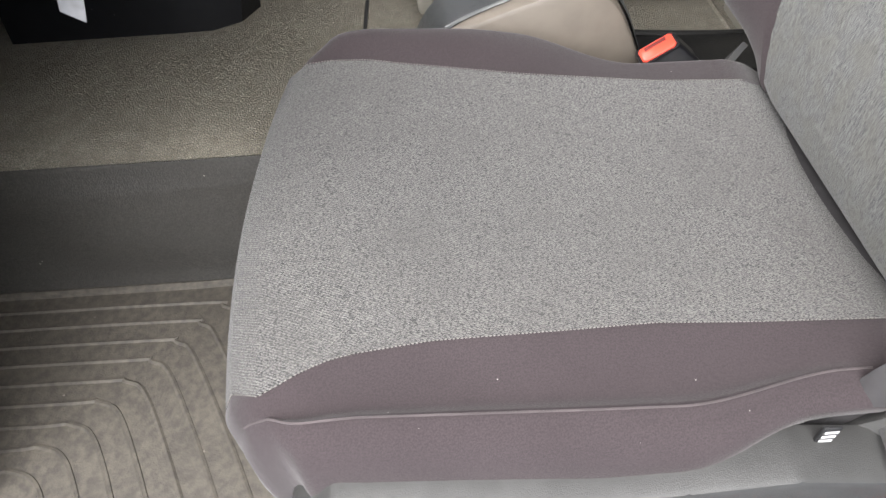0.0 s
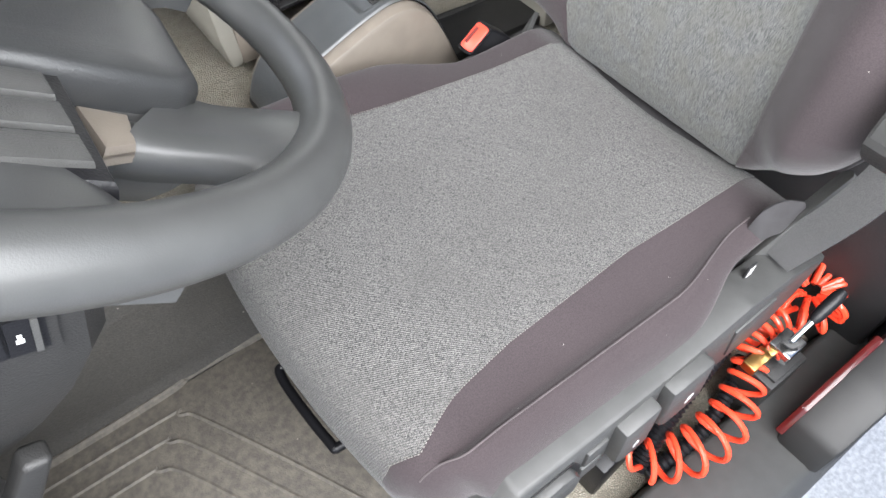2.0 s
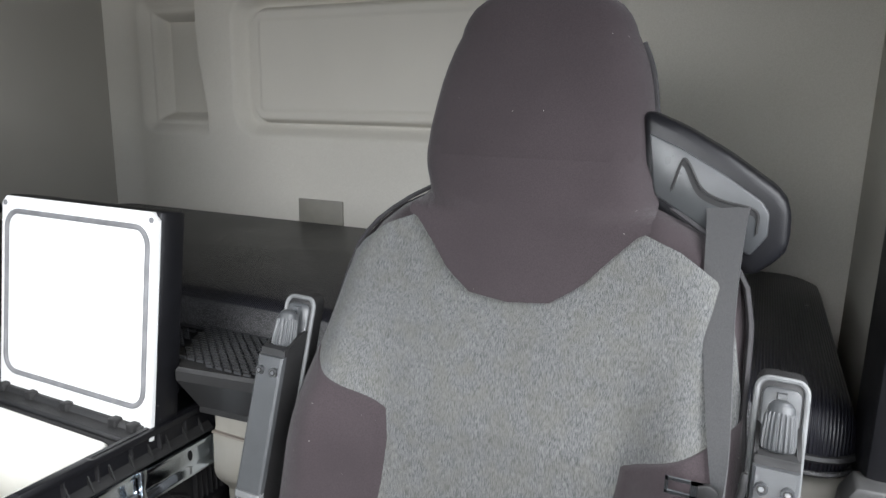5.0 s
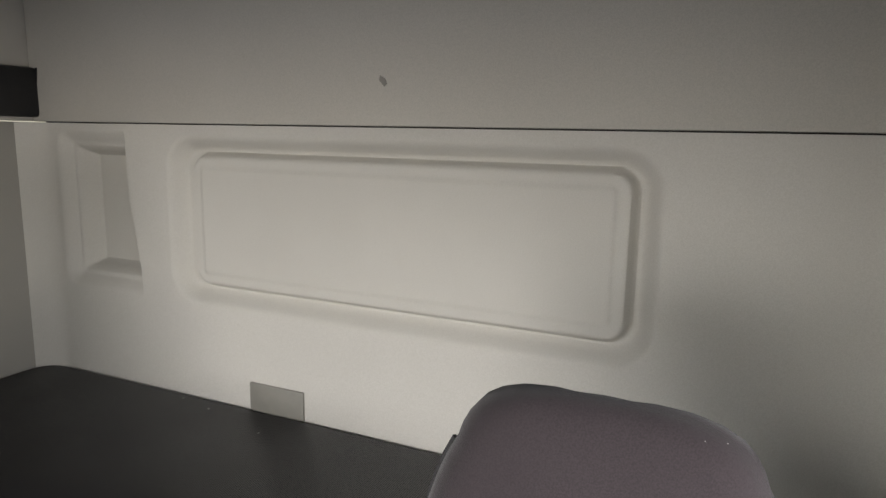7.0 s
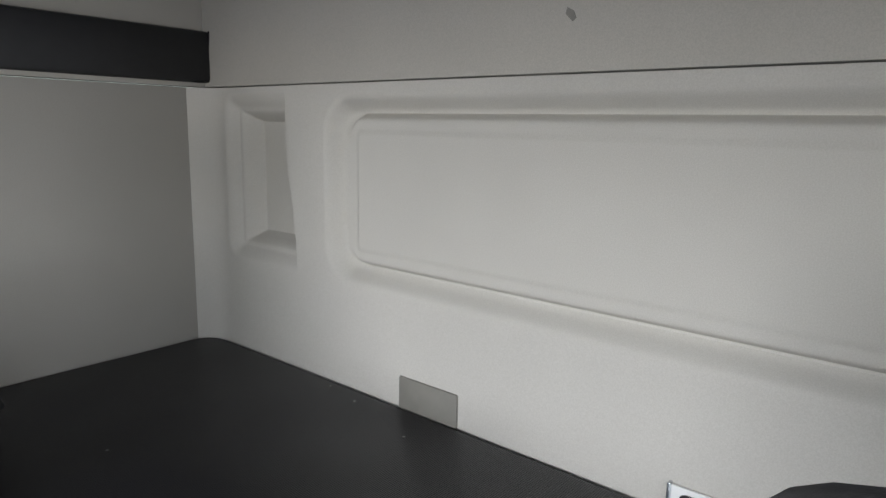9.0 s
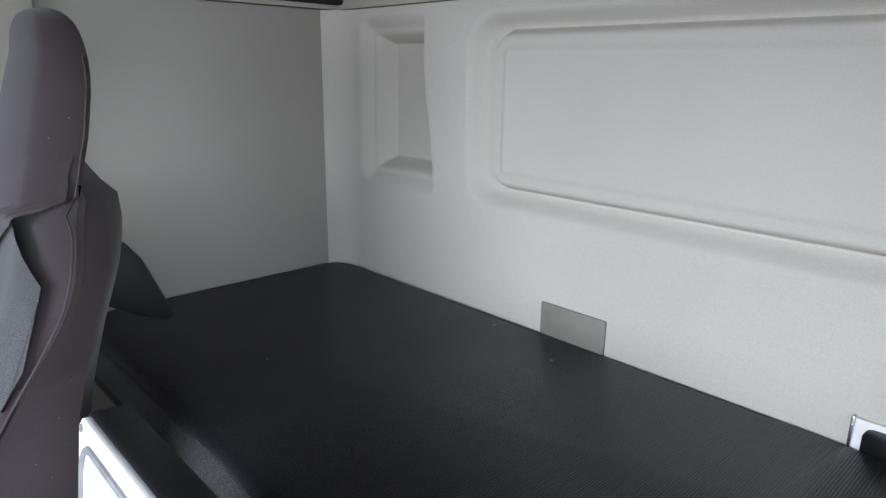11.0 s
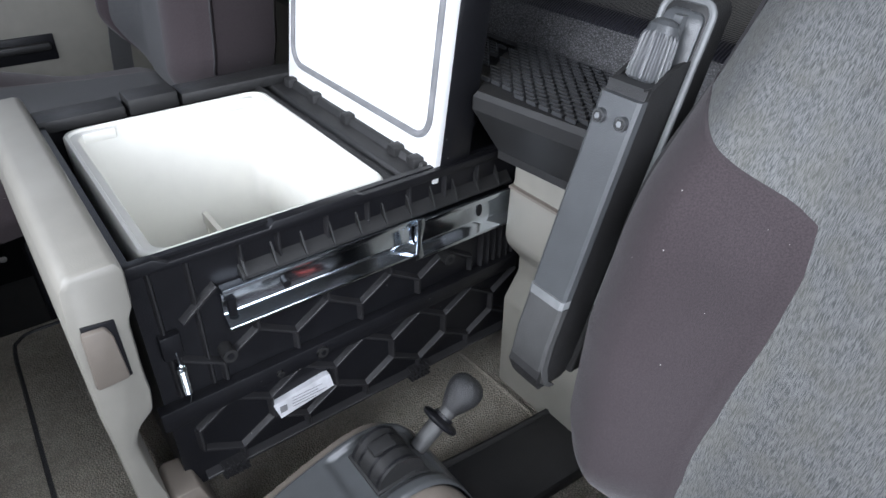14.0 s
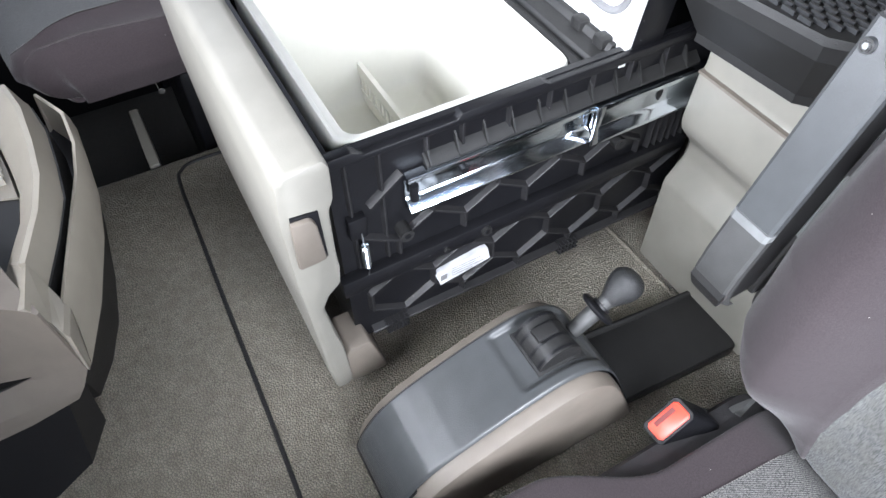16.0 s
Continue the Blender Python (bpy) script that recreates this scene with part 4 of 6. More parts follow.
    for x in (0.265, 0.527):
        for k in range(5):
            g = bmesh.new()
            rib(g, (x + k * 0.006, 0.318), (x + k * 0.006, 0.338), y0, 0.012, 0.0012)
            part("latch_rib", g, RIBPL, body, angle=20)
        for k in range(3):
            g = bmesh.new()
            rib(g, (x - 0.003, 0.32 + k * 0.008), (x + 0.028, 0.32 + k * 0.008), y0, 0.012, 0.001)
            part("latch_bar", g, RIBPL, body, angle=20)
    strip = part("middle_strip", prism([(0.217, 0.43), (0.217, 0.456), (0.70, 0.462), (0.70, 0.442)], "y", y0 - 0.014, y0 + 0.001, 0.002), BLACKPL, t, "flat black strip along the side")
    for x, z, r in ((0.398, 0.447, 0.007), (0.345, 0.443, 0.004), (0.296, 0.498, 0.008), (0.58, 0.503, 0.008)):
        bt = part("bolt", cylinder((x, y0 - 0.0175, z), (x, y0, z), r, 12), DARKPL, t, "dark bolt head")
        part("bolt_socket", cylinder((x, y0 - 0.0182, z), (x, y0 - 0.015, z), r * 0.5, 6), BLACKPL, t)
    # slide rail
    rail = part("slide_rail", prism([(y0 - 0.002, 0.528), (y0 - 0.017, 0.528), (y0 - 0.018, 0.532), (y0 - 0.0065, 0.5405), (y0 - 0.004, 0.543), (y0 - 0.004, 0.568), (y0 - 0.014, 0.57), (y0 - 0.014, 0.577), (y0 - 0.002, 0.577)], "x", 0.302, 0.532, 0.0008), RAIL, t, "zinc-plated drawer slide", angle=25)
    part("rear_rail", prism([(y0 - 0.002, 0.525), (y0 - 0.02, 0.524), (y0 - 0.021, 0.529), (y0 - 0.012, 0.536), (y0 - 0.009, 0.539), (y0 - 0.008, 0.566), (y0 - 0.018, 0.568), (y0 - 0.018, 0.574), (y0 - 0.002, 0.574)], "x", 0.534, 0.74, 0.0008), RAIL, t, "second zinc slide member", angle=25)
    part("rail_clip", prism([(0.526, 0.525), (0.537, 0.528), (0.533, 0.55), (0.538, 0.57), (0.538, 0.58), (0.528, 0.58), (0.527, 0.552)], "y", y0 - 0.022, y0 - 0.018, 0.0008), STEEL, t, "folded steel clip")
    for x, z in ((0.37, 0.553), (0.63, 0.553)):
        part("rail_hole", prism([(x + 0.0045 * math.cos(a), z + (0.0045 if x < 0.5 else 0.009) * math.sin(a)) for a in [k * math.pi / 5 for k in range(10)]], "y", y0 - 0.0095, y0 - 0.003), BLACKPL, t)
    part("rail_stop", cylinder((0.309, y0 - 0.012, 0.545), (0.309, y0 - 0.012, 0.565), 0.005, 10), BLACKPL, t)
    # spring and label
    coil = [(0.248 + 0.004 * math.cos(a), y0 - 0.012 + 0.004 * math.sin(a), 0.47 + 0.036 * a / (2 * math.pi * 14)) for a in [k * 2 * math.pi / 10 for k in range(141)]]
    part("spring", tube([(0.248, y0 - 0.01, 0.524)] + [(0.248, y0 - 0.012, 0.51)] + coil[::-1] + [(0.248, y0 - 0.012, 0.455)], 0.0012, 5), STEEL, t, "small steel tension spring")
    part("spring_hook_plate", box(0.236, 0.256, y0 - 0.01, y0 + 0.001, 0.515, 0.545, 0.002), BLACKPL, t)
    lab = part("label", prism([(0.34, 0.367), (0.333, 0.392), (0.4, 0.4015), (0.407, 0.4), (0.411, 0.379)], "y", y0 - 0.0078, y0 + 0.001), PAPER, t, "white paper label")
    part("label_print", glyph_bars([(0.34, 0.349, 0.376, 0.386)] + [(0.356, 0.356 + w, 0.3905 - k * 0.0045, 0.3915 - k * 0.0045) for k, w in enumerate((0.04, 0.034, 0.045, 0.03))], "y", y0 - 0.008, -0.0003), GASKET, lab)
    # white tub
    a0, a1, b0, b1 = 0.246, 0.512, y0 + 0.012, 0.918
    def ring(inset, z, radius):
        pts = []
        for cx, cy, start in ((a1 - inset - radius, b1 - inset - radius, 0), (a0 + inset + radius, b1 - inset - radius, 90), (a0 + inset + radius, b0 + inset + radius, 180), (a1 - inset - radius, b0 + inset + radius, 270)):
            pts += [(cx + radius * math.cos(radians(start + k * 15)), cy + radius * math.sin(radians(start + k * 15)), z) for k in range(7)]
        return pts + pts[:1]
    tub = [ring(0.006, zb + 0.01, 0.02), ring(-0.001, zt - 0.03, 0.02), ring(-0.001, zt - 0.008, 0.02), ring(0.001, zt - 0.005, 0.02), ring(0.0045, zt - 0.005, 0.018), ring(0.006, zt - 0.008, 0.018), ring(0.0125, zt - 0.0085, 0.018), ring(0.0145, zt - 0.011, 0.018),
           ring(0.016, zt - 0.03, 0.018), ring(0.024, zb + 0.1, 0.02), ring(0.027, zb + 0.09, 0.02), ring(0.033, zb + 0.083, 0.02), ring(0.042, zb + 0.081, 0.02), ring(0.11, zb + 0.08, 0.015)]
    part("liner", sheet(len(tub) - 1, len(tub[0]) - 1, lambda u, v: tub[round(u * (len(tub) - 1))][round(v * (len(tub[0]) - 1))]), LINER, t, "white inner tub of the fridge", angle=50)
    part("liner_floor", box(a0 + 0.1, a1 - 0.1, b0 + 0.1, b1 - 0.1, zb + 0.06, zb + 0.0795, 0.002), LINER, t)
    for x in (a0 + 0.02, a1 - 0.06):
        part("liner_tab", box(x, x + 0.04, b1 - 0.02, b1 - 0.013, zt - 0.02, zt - 0.0065, 0.002), LINER, t)
    dv = bmesh.new()
    for k in range(22):
        add_box(dv, 0.390, 0.394, 0.6 + k * 0.0138, 0.607 + k * 0.0138, zb + 0.082, 0.45)
    add_box(dv, 0.3885, 0.3955, 0.592, 0.902, 0.45, 0.468)
    add_box(dv, 0.389, 0.395, 0.592, 0.902, zb + 0.081, zb + 0.1)
    part("divider_grille", dv, LINER, t, "white slotted divider")
    part("hinge_beam", prism([(0.511, 0.59), (0.511, 0.62), (0.518, 0.624), (0.524, 0.613), (0.532, 0.613), (0.536, 0.62), (0.556, 0.62), (0.56, 0.628), (0.6, 0.63), (0.6, 0.59)], "y", y0 + 0.012, y1 - 0.012, 0.001), DARKPL, t, "grey hinge beam behind the tub")
    part("rear_cover", box(0.6, x1, y0 + 0.012, y1 - 0.012, 0.575, 0.615, 0.004), BLACKPL, t)
    # beige front
    fc = part("front_cover", prism([(0.172, 0.642), (0.18, 0.654), (0.219, 0.655), (0.224, 0.645), (0.2225, 0.606), (0.216, 0.592), (0.2145, 0.53), (0.2155, 0.508), (0.213, 0.484), (0.197, 0.469), (0.189, 0.45), (0.194, 0.40),
                                    (0.2, 0.365), (0.203, 0.29), (0.2, 0.276), (0.18, 0.275), (0.174, 0.33), (0.17, 0.46), (0.168, 0.5), (0.168, 0.6)], "y", 0.535, 0.99, 0.006), BEIGE, t, "beige plastic drawer front")
    part("catch_recess", prism([(0.178, 0.605), (0.2045, 0.602), (0.205, 0.538), (0.176, 0.536)], "y", 0.5325, 0.537, 0.001), BLACKPL, fc)
    part("catch_handle", prism([(0.1765, 0.601), (0.196, 0.6), (0.2, 0.59), (0.2025, 0.54), (0.174, 0.538)], "y", 0.527, 0.536, 0.003), TAUPE, fc, "taupe drawer catch")
    part("front_foot", prism([(0.2, 0.276), (0.2, 0.34), (0.206, 0.352), (0.232, 0.35), (0.25, 0.28), (0.246, 0.275)], "y", 0.536, 0.59, 0.003), TAUPE, t, "taupe foot of the drawer front")
    # lid, leaning back a little on its hinge
    m = Matrix.Translation((0.566, 0, 0.606)) @ Matrix.Rotation(radians(7.2), 4, "Y")

    def lid_part(name, bm, material, parent, label="", **k):
        bmesh.ops.transform(bm, matrix=m, verts=bm.verts)
        return part(name, bm, material, parent, label, **k)
    lc, lw = 0.748, 0.372
    lid = lid_part("lid", box(0.004, 0.05, lc - lw / 2, lc + lw / 2, 0.012, 0.349, 0.007), BLACKPL, t, "open fridge lid standing upright")
    edge = [(lc - lw / 2 + 0.002, 0.0), (lc - lw / 2 + 0.03, 0.0), (lc - lw / 2 + 0.04, 0.016), (lc - 0.1, 0.018), (lc - 0.09, 0.008), (lc - 0.02, 0.008), (lc - 0.012, 0.02), (lc + 0.06, 0.02), (lc + 0.068, 0.008), (lc + 0.13, 0.008), (lc + 0.14, 0.018),
            (lc + lw / 2 - 0.002, 0.018), (lc + lw / 2 - 0.002, 0.335), (lc + lw / 2 - 0.014, 0.347), (lc - lw / 2 + 0.014, 0.347), (lc - lw / 2 + 0.002, 0.335)]
    lid_part("lid_panel", prism(edge, "x", -0.003, 0.006, 0.001), WHITE, lid, "white inner face of the lid")
    lid_part("lid_gasket", tube([(-0.003, lc + y, 0.185 + z) for y, z in rounded(lw - 0.036, 0.275, 0.028, 6)], 0.0045, 8, closed=True), GASKET, lid, "grey rubber lid seal")
    lid_part("lid_cushion", prism([(lc + y, 0.185 + z) for y, z in rounded(lw - 0.055, 0.256, 0.022, 6)], "x", -0.0055, -0.002, 0.001), WHITE, lid)
    for y in (lc - lw / 2 + 0.012, lc + lw / 2 - 0.012):
        lid_part("lid_screw", cylinder((-0.0045, y, 0.335), (0.002, y, 0.335), 0.0045, 12), GASKET, lid)
    for y in (lc - 0.155, lc - 0.115, lc + 0.0, lc + 0.09, lc + 0.165):
        part("hinge_block", box(0.552, 0.574, y - 0.009, y + 0.009, 0.606, 0.632, 0.003), DARKPL, t)
    part("hinge_arm", tube(smooth_path([(0.575, 0.585, 0.615), (0.573, 0.583, 0.64), (0.588, 0.58, 0.648), (0.6, 0.578, 0.63)]), 0.004, 8), BLACKPL, t)


fridge()


# ---- tray and cabinet at the bunk ----
TRAYMAT = mat("glossy_black_rubber", (0.04, 0.041, 0.043), 0.3, stain=0.2, amount=0.2, bump=0.1)

def tray_unit():
    t = thing("storage_tray", (0.7, 0.5, 0.65), "black plastic tray with a ribbed rubber mat at the bunk", "tray")
    top = [(0.612, 0.556), (0.632, 0.405), (0.655, 0.375), (0.80, 0.33), (0.80, 0.66), (0.73, 0.64)]
    low = [(0.645, 0.545), (0.655, 0.42), (0.675, 0.395), (0.80, 0.35), (0.80, 0.64), (0.74, 0.62)]
    part("body", loft([[(x, y, z) for x, y in ring] for ring, z in ((low, 0.625), (low, 0.635), (top, 0.69), (top, 0.705), ([(x + 0.004 if x < 0.7 else x, y - 0.003 if y > 0.5 else y + 0.003) for x, y in top], 0.711))]), DARKPL, t, "dark grey tray body", angle=25)
    bars = bmesh.new()
    d, e = Vector((1, 0)), Vector((0, 1))
    for i in range(-20, 21):
        for j in range(-12, 13):
            p = Vector((0.715, 0.49)) + d * (i * 0.0078) + e * (j * 0.0188 + (i % 2) * 0.0094)
            if 0.632 + max(0, (0.42 - p.y)) * 0.6 < p.x - abs(p.y - 0.47) * 0.1 and p.x < 0.795 and 0.36 < p.y < 0.555 + (p.x - 0.61) * 0.6:
                q = [p + d * a + e * b for a, b in ((-0.0015, -0.007), (0.0015, -0.007), (0.0015, 0.007), (-0.0015, 0.007))]
                prism([(v.x, v.y) for v in q], "z", 0.7105, 0.7152, bm=bars)
    part("ribbed_mat", bars, TRAYMAT, t, "black mat of short raised bars", angle=20)["kind"] = "stuff"
    shelf = thing("bunk_front_tray", (0.72, 0.85, 0.62), "black ribbed shelf strip along the bunk front", "shelf")
    part("body", prism([(0.615, 0.562), (0.728, 0.644), (0.798, 0.664), (0.798, 1.3), (0.7, 1.3), (0.68, 0.9), (0.65, 0.62)], "z", 0.655, 0.694, 0.004), BLACKPL, shelf)
    bars = bmesh.new()
    for i in range(14):
        for j in range(35):
            x, y = 0.69 + i * 0.0078, 0.64 + j * 0.0188 + (i % 2) * 0.0094
            if y > 0.575 + (x - 0.6) * 0.62:
                add_box(bars, x, x + 0.003, y, y + 0.014, 0.692, 0.699)
    part("ribbed_mat", bars, TRAYMAT, shelf, angle=20)["kind"] = "stuff"
    part("bracket", box(0.66, 0.72, 0.575, 0.6, 0.655, 0.685, 0.002), WHITE, shelf, "white bracket under the shelf")
    c = thing("bunk_cabinet", (0.73, 0.44, TUNNEL_Z), "beige stepped plastic cabinet side under the bunk", "cabinet")
    prof = [(0.668, 0.64), (0.668, 0.59), (0.662, 0.582), (0.66, 0.515), (0.665, 0.5), (0.69, 0.47), (0.69, 0.445), (0.668, 0.41), (0.672, 0.25), (0.8, 0.25), (0.8, 0.64)]
    part("body", prism(prof, "y", 0.33, 0.54, 0.006), BEIGE, c, "beige moulded cabinet front")
    part("panel_gap", box(0.6595, 0.67, 0.333, 0.537, 0.584, 0.5875), TAUPE, c)


tray_unit()


# ---- wall details ----
def wall_bits():
    t = thing("socket_cover", (REAR, 0.94, 0.76), "blank beige cover plate on the rear wall", "cover plate")
    part("plate", box(REAR - 0.006, REAR + 0.004, 0.863, 1.022, 0.75, 0.838, 0.003), BEIGE, t)
    t = thing("wall_latch", (REAR, 0.36, 0.76), "black latch on a white metal bracket at the wall", "latch")
    part("bracket", prism([(0.425, 0.74), (0.425, 0.818), (0.312, 0.818), (0.312, 0.74)], "x", REAR - 0.008, REAR - 0.002, 0.001), WHITE, t, "white metal bracket")
    part("bracket_tab", box(REAR - 0.014, REAR - 0.002, 0.425, 0.43, 0.745, 0.822, 0.001), STEEL, t, "folded steel tab")
    part("latch_body", prism([(0.413, 0.74), (0.413, 0.796), (0.408, 0.806), (0.4, 0.809), (0.338, 0.809), (0.328, 0.805), (0.324, 0.794), (0.324, 0.74)], "x", REAR - 0.012, REAR - 0.007, 0.0015), BLACKPL, t)
    part("screw", cylinder((REAR - 0.016, 0.347, 0.785), (REAR - 0.01, 0.347, 0.785), 0.009, 14), STEEL, t)
    part("screw_slot", cylinder((REAR - 0.0168, 0.347, 0.785), (REAR - 0.012, 0.347, 0.785), 0.003, 6), INK, t)
    t = thing("wall_pocket", (1.35, RIGHT, 1.47), "black padded pocket on the upper side wall", "pocket")
    part("pad", box(1.0, 1.53, RIGHT - 0.03, RIGHT + 0.002, 1.468, 1.6, 0.012), SOFTBLACK, t)
    part("edge", tube([(1.53, RIGHT - 0.03, 1.47), (1.527, RIGHT - 0.03, 1.53), (1.522, RIGHT - 0.03, 1.6)], 0.006, 8), BLACKPL, t)
    t = thing("wall_stain", (REAR, 0.65, 1.55), "small brown scuff mark on the upper wall", "stain")
    part("mark", prism([(0.645, 1.542), (0.652, 1.537), (0.665, 1.55), (0.662, 1.56), (0.65, 1.553)], "x", REAR + 0.003, REAR + 0.0045), BEIGE, t)


wall_bits()


# ---- console with the gear lever ----
def rounded(line, times=2):
    """Cuts the corners of an open line, keeping its ends."""
    for _ in range(times):
        cut = [line[0]]
        for (xa, za), (xb, zb) in zip(line, line[1:]):
            cut += [(xa * 0.75 + xb * 0.25, za * 0.75 + zb * 0.25), (xa * 0.25 + xb * 0.75, za * 0.25 + zb * 0.75)]
        line = cut + [line[-1]]
    return line


def console():
    c = thing("gear_console", (0.33, 0.4, TUNNEL_Z), "taupe console with a dark grey top cover", "console")
    side = [(0.176, 0.25), (0.172, 0.285), (0.196, 0.33), (0.235, 0.362), (0.36, 0.405), (0.405, 0.405), (0.435, 0.385), (0.46, 0.345), (0.5, 0.25)]
    side = rounded(side)
    rings = []
    for y, k, low in ((0.338, 0.0, 0), (0.341, 0.6, 0), (0.35, 1.0, 0), (0.358, 1.0, 0), (0.36, 1.0, 0.014), (0.45, 1.0, 0.014), (0.452, 1.0, 0), (0.455, 1.0, 0), (0.466, 0.6, 0), (0.468, 0.0, 0)):
        rings.append([(0.33 + (x - 0.33) * (0.96 + 0.04 * k), y, max(0.25, 0.25 + (z - 0.25) * (0.93 + 0.07 * k) - low)) for x, z in side])
    part("body", loft(rings), TAUPE, c, "taupe plastic console body", angle=35)
    top = rounded([(0.172, 0.262), (0.168, 0.285), (0.193, 0.334), (0.233, 0.367), (0.36, 0.4105), (0.407, 0.4105), (0.439, 0.389), (0.465, 0.347), (0.495, 0.27)]) + [(0.48, 0.27), (0.43, 0.365), (0.36, 0.385), (0.24, 0.345), (0.19, 0.285)]
    crest = top[:-5]
    run = [0.0]
    for a, b in zip(crest, crest[1:]):
        run.append(run[-1] + math.hypot(b[0] - a[0], b[1] - a[1]))

    def cover(u, v):
        """The cover follows the crest line, rolls down at both sides and dips into the lever's recess."""
        d = u * run[-1]
        k = min(max(int(np.searchsorted(run, d)), 1), len(run) - 1)
        q = (d - run[k - 1]) / (run[k] - run[k - 1])
        x, z = (crest[k - 1][c] * (1 - q) + crest[k][c] * q for c in (0, 1))
        y = 0.357 + 0.098 * v
        edge = min(y - 0.357, 0.455 - y)
        dip = ease((x - 0.334) / 0.014) * ease((0.446 - x) / 0.012) * ease((y - 0.368) / 0.009) * ease((0.449 - y) / 0.006)
        return (x, y, z - 0.006 * dip - 0.004 * max(0.0, 1 - edge / 0.004) ** 2)
    part("top_cover", sheet(150, 70, cover), ARMPL, c, "dark grey top cover with a recess round the lever", angle=60)
    part("cover_edge", prism([(x - 0.0015, z - 0.0085) for x, z in top], "y", 0.3545, 0.4575, 0.001), BLACKPL, c, "black edge of the top cover")
    part("lever_opening", prism([(0.362, 0.4052), (0.407, 0.4052), (0.426, 0.394), (0.422, 0.386), (0.362, 0.386)], "y", 0.378, 0.437, 0.001), INK, c, "dark opening of the lever")
    part("lever_drum", cylinder((0.392, 0.381, 0.402), (0.392, 0.433, 0.402), 0.0275, 32), DARKPL, c, "glossy black lever drum")
    for y in (0.384, 0.399, 0.418, 0.429):
        part("drum_rib", cylinder((0.392, y, 0.402), (0.392, y + 0.003, 0.402), 0.0279, 32), BLACKPL, c)
    part("drum_slide", box(0.374, 0.4, 0.402, 0.418, 0.427, 0.4325, 0.001), DARKPL, c, "dark grey slide on the drum")
    p = thing("tunnel_cover", (0.58, 0.41, TUNNEL_Z), "flat black plastic cover behind the console", "cover")
    part("plate", prism([(0.45, 0.352), (0.67, 0.340), (0.70, 0.434), (0.47, 0.448)], "z", TUNNEL_Z, TUNNEL_Z + 0.026, 0.004), DARKPL, p)
    part("ridge", tube(smooth_path([(0.46, 0.446, 0.285), (0.5, 0.447, 0.274), (0.6, 0.44, 0.27), (0.69, 0.434, 0.27)], 5), 0.005, 8), DARKPL, p, "rounded edge of the cover")
    g = thing("gear_lever", (0.41, 0.41, 0.4), "dark gear lever with a grey rounded knob", "gear lever")
    d, b = Vector((0.81, 0.0, 0.586)), Vector((0.422, 0.415, 0.377))
    part("stem", tube([b - d * 0.012, b + d * 0.022], [0.0045, 0.0045], 8), STEEL, g, "bright steel stem")
    part("nut", tube([b + d * k for k in (0.0, 0.009)], [0.0072, 0.0072], 6), STEEL, g, "steel hexagon nut", smooth=False)
    part("sleeve", tube([b + d * k for k in (0.014, 0.016, 0.05)], [0.0075, 0.0095, 0.0105], 20), GREYPL, g, "grey lever sleeve")
    part("collar", tube([b + d * k for k in (0.05, 0.0505, 0.0525, 0.055, 0.0575, 0.059)], [0.012, 0.02, 0.0225, 0.023, 0.0205, 0.012], 24), BLACKPL, g, "black pull collar")
    part("collar_ring", tube([b + d * k for k in (0.058, 0.062)], [0.0118, 0.0118], 20), BLACKPL, g)
    part("neck", tube([b + d * k for k in (0.061, 0.066, 0.072)], [0.0092, 0.0092, 0.0105], 20), GREYPL, g, "grey knob neck")
    side, over = Vector((0, 1, 0)), Vector((-0.586, 0, 0.81))
    rings = []
    for k, r in ((0.07, 0.0105), (0.074, 0.0125), (0.08, 0.0155), (0.087, 0.0185), (0.094, 0.0205), (0.1, 0.0205), (0.106, 0.0185), (0.1105, 0.0145), (0.1135, 0.009), (0.1145, 0.003)):
        rings.append([b + d * k + (side * math.cos(a) + over * math.sin(a) * (1.08 if math.sin(a) > 0 else 0.95)) * r for a in [2 * math.pi * q / 28 for q in range(28)]])
    part("knob", loft(rings), KNOBPL, g, "grey grained knob", angle=50)


console()


